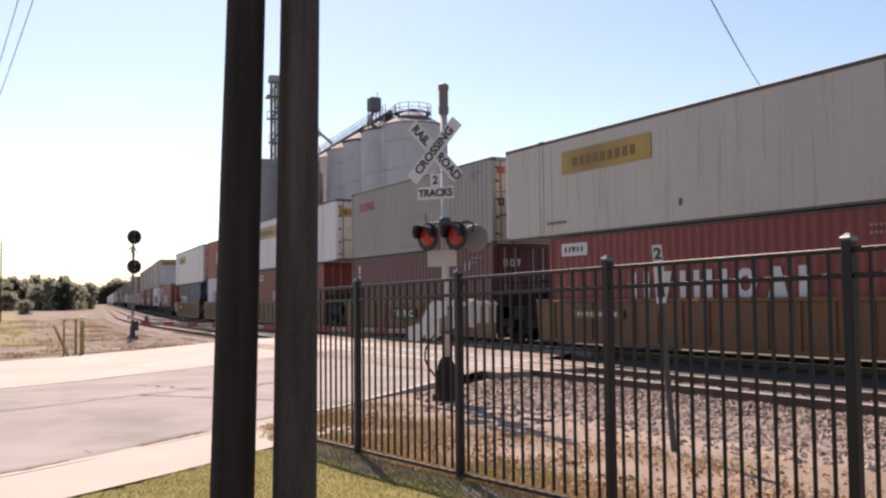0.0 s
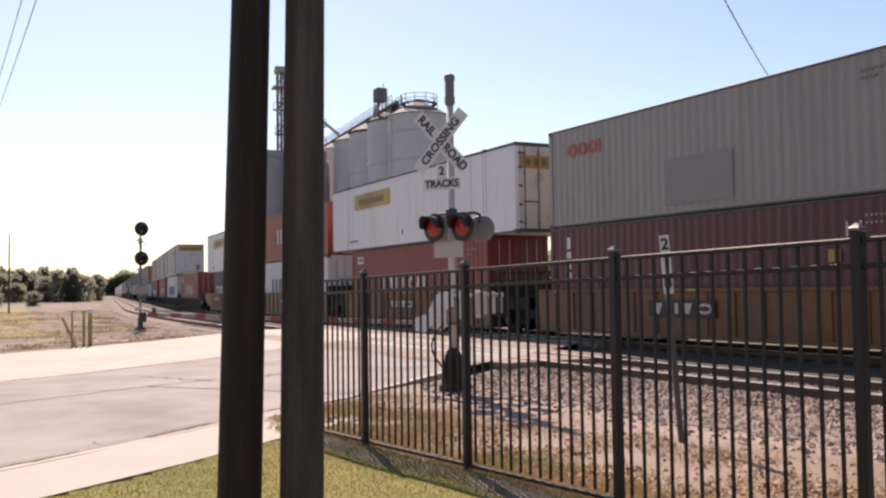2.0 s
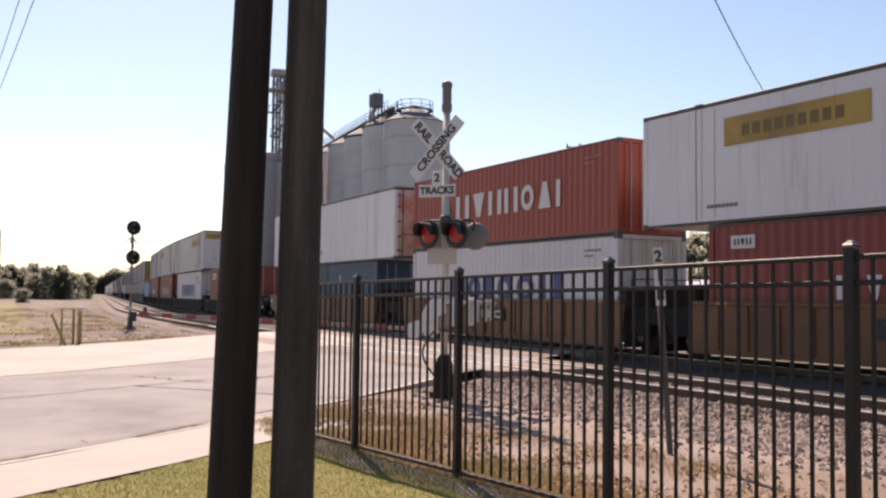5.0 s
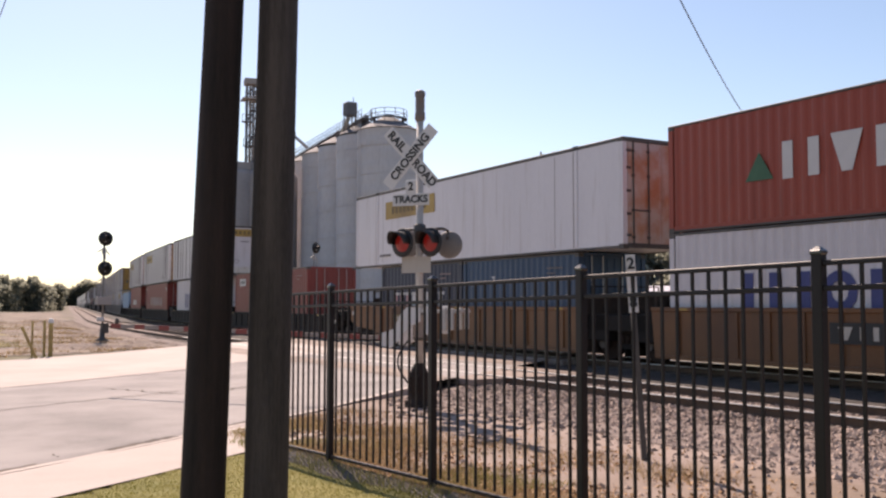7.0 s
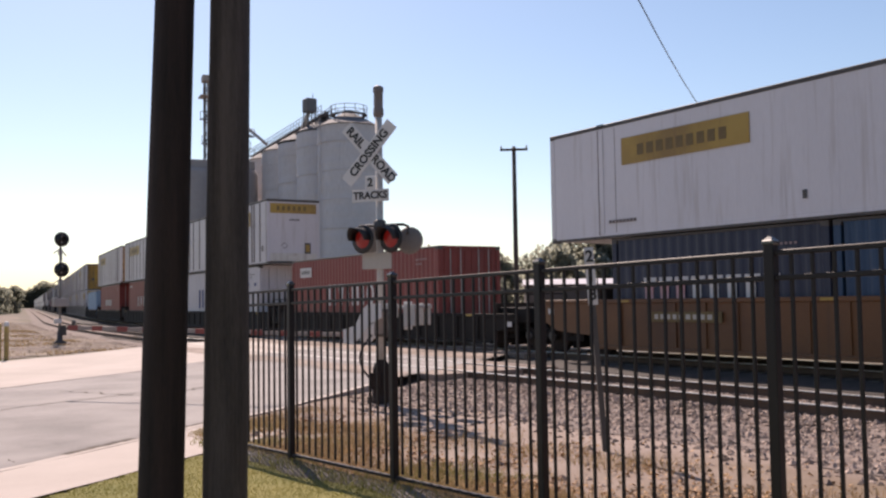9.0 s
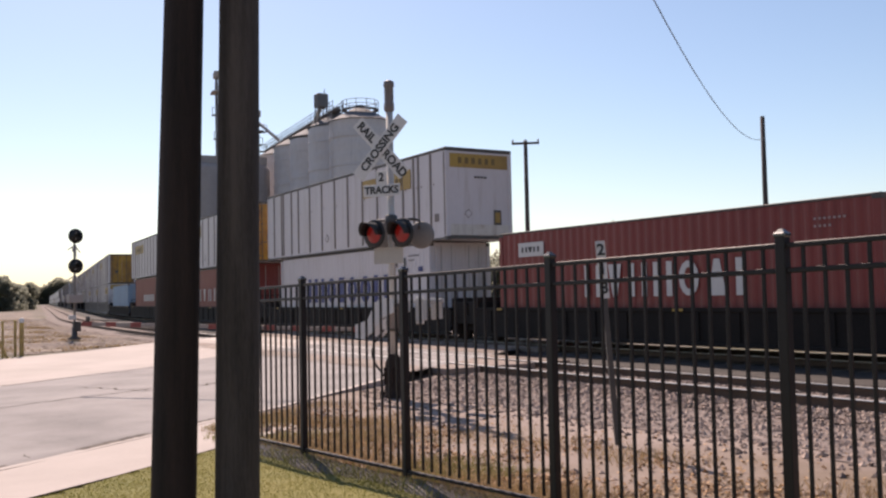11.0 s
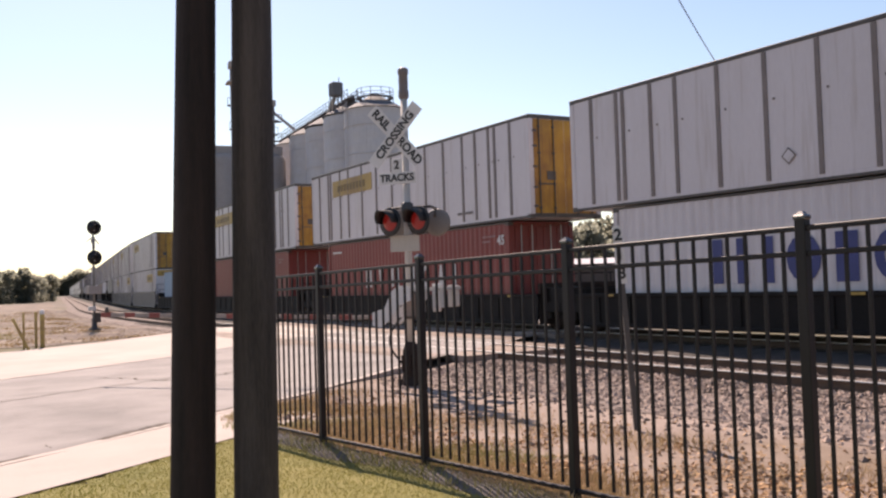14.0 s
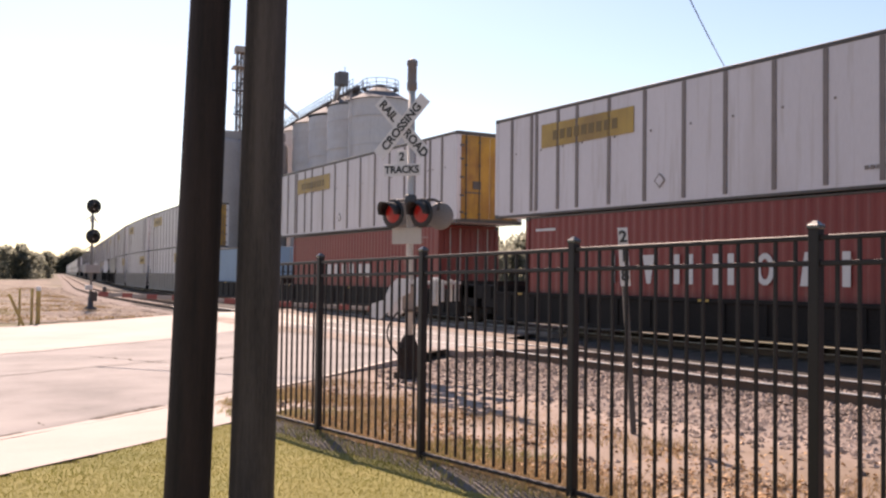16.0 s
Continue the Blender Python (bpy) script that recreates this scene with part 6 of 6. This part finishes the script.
def yard_rubble():
    """Lumps of stone and clods strewn over the ground beyond the road."""
    rs = np.random.RandomState(21)
    base = np.array([(1, 0, 0), (0, 1, 0), (-1, 0, 0), (0, -1, 0), (0, 0, 1)], float)
    tri = np.array([(0, 1, 4), (1, 2, 4), (2, 3, 4), (3, 0, 4)])
    V, F, n = [], [], 0
    while n < 9000:
        y = 30 + 80 * rs.rand() ** 1.4
        x = rs.uniform(-3, 34)
        c = near_x(y)
        if y < R_FAR + 0.5 + ROAD_SLOPE * x or x > c - 1.6 or (y > 41 and x < 5.0 + 0.10 * (y - 42)):
            continue
        near = math.exp(-((c - 3.0 - x) / 2.5) ** 2)
        d = noise.noise((x * 0.35, y * 0.2, 5)) * 0.5 + 0.5
        if rs.rand() > 0.12 + 0.8 * near + max(0.0, d - 0.55) * 1.5:
            continue
        s = rs.uniform(0.02, 0.065) * (1.6 if rs.rand() < 0.08 else 1)
        v = base * rs.uniform(0.6, 1.1, (5, 1)) * (s, s, s * 0.5)
        V.append(v + (x, y, ground_z(x, y) + 0.015))
        F.append(tri + 5 * n)
        n += 1
    me = bpy.data.meshes.new("yard_rubble")
    me.from_pydata(np.concatenate(V).tolist(), [], np.concatenate(F).tolist())
    me.materials.append(CLOD)
    tagged(new("yard_rubble", me), "rough brown-grey stones strewn over the yard", "gravel", kind="stuff")


yard_rubble()


def blades(name, label, mat, n, region, height, seed, width=0.006, lean=0.35):
    rs = np.random.RandomState(seed)
    V, F = [], []
    k = 0
    while k < n:
        x, y, dens = region(rs)
        if rs.rand() > dens:
            continue
        z = ground_z(x, y)
        h = height * rs.uniform(0.5, 1.3)
        a = rs.uniform(0, 6.3)
        dx, dy = math.cos(a), math.sin(a)
        l = h * rs.uniform(0, lean) * 2
        b = rs.uniform(0, 6.3)
        lx, ly = math.cos(b) * l, math.sin(b) * l
        w = width
        V += [(x - dx * w, y - dy * w, z), (x + dx * w, y + dy * w, z), (x + lx * 0.4 + dx * w * 0.7, y + ly * 0.4 + dy * w * 0.7, z + h * 0.6), (x + lx * 0.4 - dx * w * 0.7, y + ly * 0.4 - dy * w * 0.7, z + h * 0.6), (x + lx, y + ly, z + h)]
        i = 5 * k
        F += [(i, i + 1, i + 2, i + 3), (i + 3, i + 2, i + 4)]
        k += 1
    me = bpy.data.meshes.new(name)
    me.from_pydata(V, [], F)
    me.materials.append(mat)
    tagged(new(name, me), label, "grass", kind="stuff")


def lawn_region(rs):
    y = rs.uniform(5.5, 11.0)
    x = rs.uniform(-1.5, 4.3)
    ok = y < R_GRASS - 0.02 + ROAD_SLOPE * x and x < fence_x(y) - 0.1
    return x, y, 1.0 if ok else 0.0


def dry_region(rs):
    y = rs.uniform(2.5, 14.0)
    x = fence_x(y) + rs.uniform(-0.15, 3.6)
    if y > R_KERB + ROAD_SLOPE * x - 0.5:
        return x, y, 0.0
    d = noise.noise((x * 0.8, y * 0.8, 7)) * 0.5 + 0.5
    near = 1 - smooth(0.6, 3.2, x - fence_x(y))
    return x, y, max(0.0, d - 0.42) * 2.2 * near


blades("lawn_grass", "short green lawn grass with dry yellowish tips", GRASS, 60000, lawn_region, 0.026, 8, width=0.004)
def edge_region(rs):
    y = rs.uniform(3.0, 10.9)
    x = fence_x(y) + rs.normal(-0.16, 0.09)
    return x, y, 1.0 if noise.noise((x, y * 1.3, 3)) > -0.15 else 0.25


blades("edge_grass", "longer dark grass along the foot of the fence", GRASS, 2200, edge_region, 0.09, 12, width=0.004, lean=0.5)
def litter_region(rs):
    y = rs.uniform(3.0, 13.0)
    x = fence_x(y) + abs(rs.normal(0.2, 1.3))
    if y > R_KERB + ROAD_SLOPE * x - 0.5:
        return x, y, 0.0
    return x, y, max(0.05, min(1.0, (noise.noise((x * 1.1, y * 1.1, 11)) + 0.25) * 2.2))


def leaf_litter(n):
    """Dry leaves lying on the dirt."""
    rs = np.random.RandomState(31)
    V, F, k = [], [], 0
    while k < n:
        x, y, dens = litter_region(rs)
        if rs.rand() > dens:
            continue
        s, a = rs.uniform(0.012, 0.032), rs.uniform(0, 6.3)
        z = ground_z(x, y) + 0.02
        c, q = math.cos(a) * s, math.sin(a) * s
        up = rs.uniform(-0.5, 0.9, 4) * s
        V += [(x + c, y + q, z + up[0]), (x - q * 0.6, y + c * 0.6, z + up[1]), (x - c, y - q, z + up[2]), (x + q * 0.6, y - c * 0.6, z + up[3])]
        F += [(4 * k, 4 * k + 1, 4 * k + 2), (4 * k, 4 * k + 2, 4 * k + 3)]
        k += 1
    me = bpy.data.meshes.new("leaf_litter")
    me.from_pydata(V, [], F)
    me.materials.append(LITTER)
    tagged(new("leaf_litter", me), "dry orange-brown leaves strewn on the dirt", "leaves", kind="stuff")


leaf_litter(8500)


def verge_region(rs):
    y = rs.uniform(6.5, 12.5)
    x = fence_x(y) + abs(rs.normal(0.25, 0.7))
    if y > R_KERB + ROAD_SLOPE * x - 0.4:
        return x, y, 0.0
    return x, y, max(0.0, noise.noise((x * 0.9, y * 0.9, 17)) + 0.15) * 2


blades("verge_grass", "patches of short yellow-green grass behind the fence", PASTURE, 9000, verge_region, 0.06, 14, width=0.004, lean=0.6)
blades("dry_grass", "sparse dry straw-coloured grass along the fence", DRYGRASS, 16000, dry_region, 0.085, 9, width=0.004, lean=0.7)


def far_weeds(rs):
    y = 39 + 60 * rs.rand() ** 1.5
    x = rs.uniform(-10, 12)
    d = noise.noise((x * 0.25, y * 0.12, 2)) * 0.5 + 0.5
    if y < R_FAR + 0.8 + ROAD_SLOPE * x or x > near_x(y) - 3:
        return x, y, 0.0
    edge = 1 - smooth(-0.5, 3.0, x - 4.5 - 0.10 * (y - 42))
    return x, y, max(0.0, d - 0.30) * 2.5 * (0.03 + 0.97 * edge)


blades("field_grass", "faded yellow-green grass on the open ground", PASTURE, 34000, far_weeds, 0.07, 10, width=0.016, lean=0.8)


def yard_weeds(rs):
    y = 29 + 70 * rs.rand() ** 1.5
    x = rs.uniform(-6, 22)
    if y < R_FAR + 0.9 + ROAD_SLOPE * x or x > near_x(y) - 3.2:
        return x, y, 0.0
    d = noise.noise((x * 0.45, y * 0.22, 12)) + 0.4 * noise.noise((x * 1.6, y * 0.8, 3))
    return x, y, max(0.0, d - 0.05) * 2.2


blades("yard_weeds", "dry straw-coloured weeds scattered over the gravelly yard", DRYGRASS, 16000, yard_weeds, 0.10, 23, width=0.016, lean=0.8)


# ties under the two tracks
def ties():
    bm = bmesh.new()
    bevel_box(bm, 0, 0, -0.09, 2.6, 0.22, 0.16, r=0.012)
    me = mesh_of("tie", bm, TIE)
    for off, z in ((NEAR_X - TRACK_X, NEAR_RAIL_Z - 0.155), (0.0, RAIL_Z - 0.155)):
        t = thing("track_ties", "weathered dark timber ties half buried in ballast", "railway ties", kind="structure")
        for k in range(110):
            s = -6 + k * 0.53
            x, y, a = track(s, off)
            lo, hi = R_KERB + ROAD_SLOPE * x - 1, R_FAR + ROAD_SLOPE * x + 1
            if lo < y < hi:
                continue
            p = part("tie", me, None, t)
            p.matrix_basis = pose(x, y, z + 0.012, 0, 0, -math.degrees(a) + math.sin(k * 7.3) * 0.7)


ties()


# ================= what moves =================
def motions():
    times = [0.5 * i for i in range(33)]
    for t, s, z in MOVERS:
        rows = []
        for u in times:
            x, y, a = track(s - run(u))
            rows.append((u, pose(x, y, z, 0, 0, -math.degrees(a))))
        walk(t, rows)
    # wheels of the bogies that pass close by
    fine = [0.075 * i for i in range(214)]
    fine[-1] = 16.0
    for b, (t, s, z) in zip(BOGIES[:13], [m for m in MOVERS if m[0] in BOGIES][:13]):
        for w in [c for c in b.children if c.name.startswith("wheelset")]:
            y = w.matrix_basis.translation.y
            walk(w, [(u, pose(0, y, 0.44, math.degrees(run(u) / 0.42), 0, 0)) for u in fine])


motions()
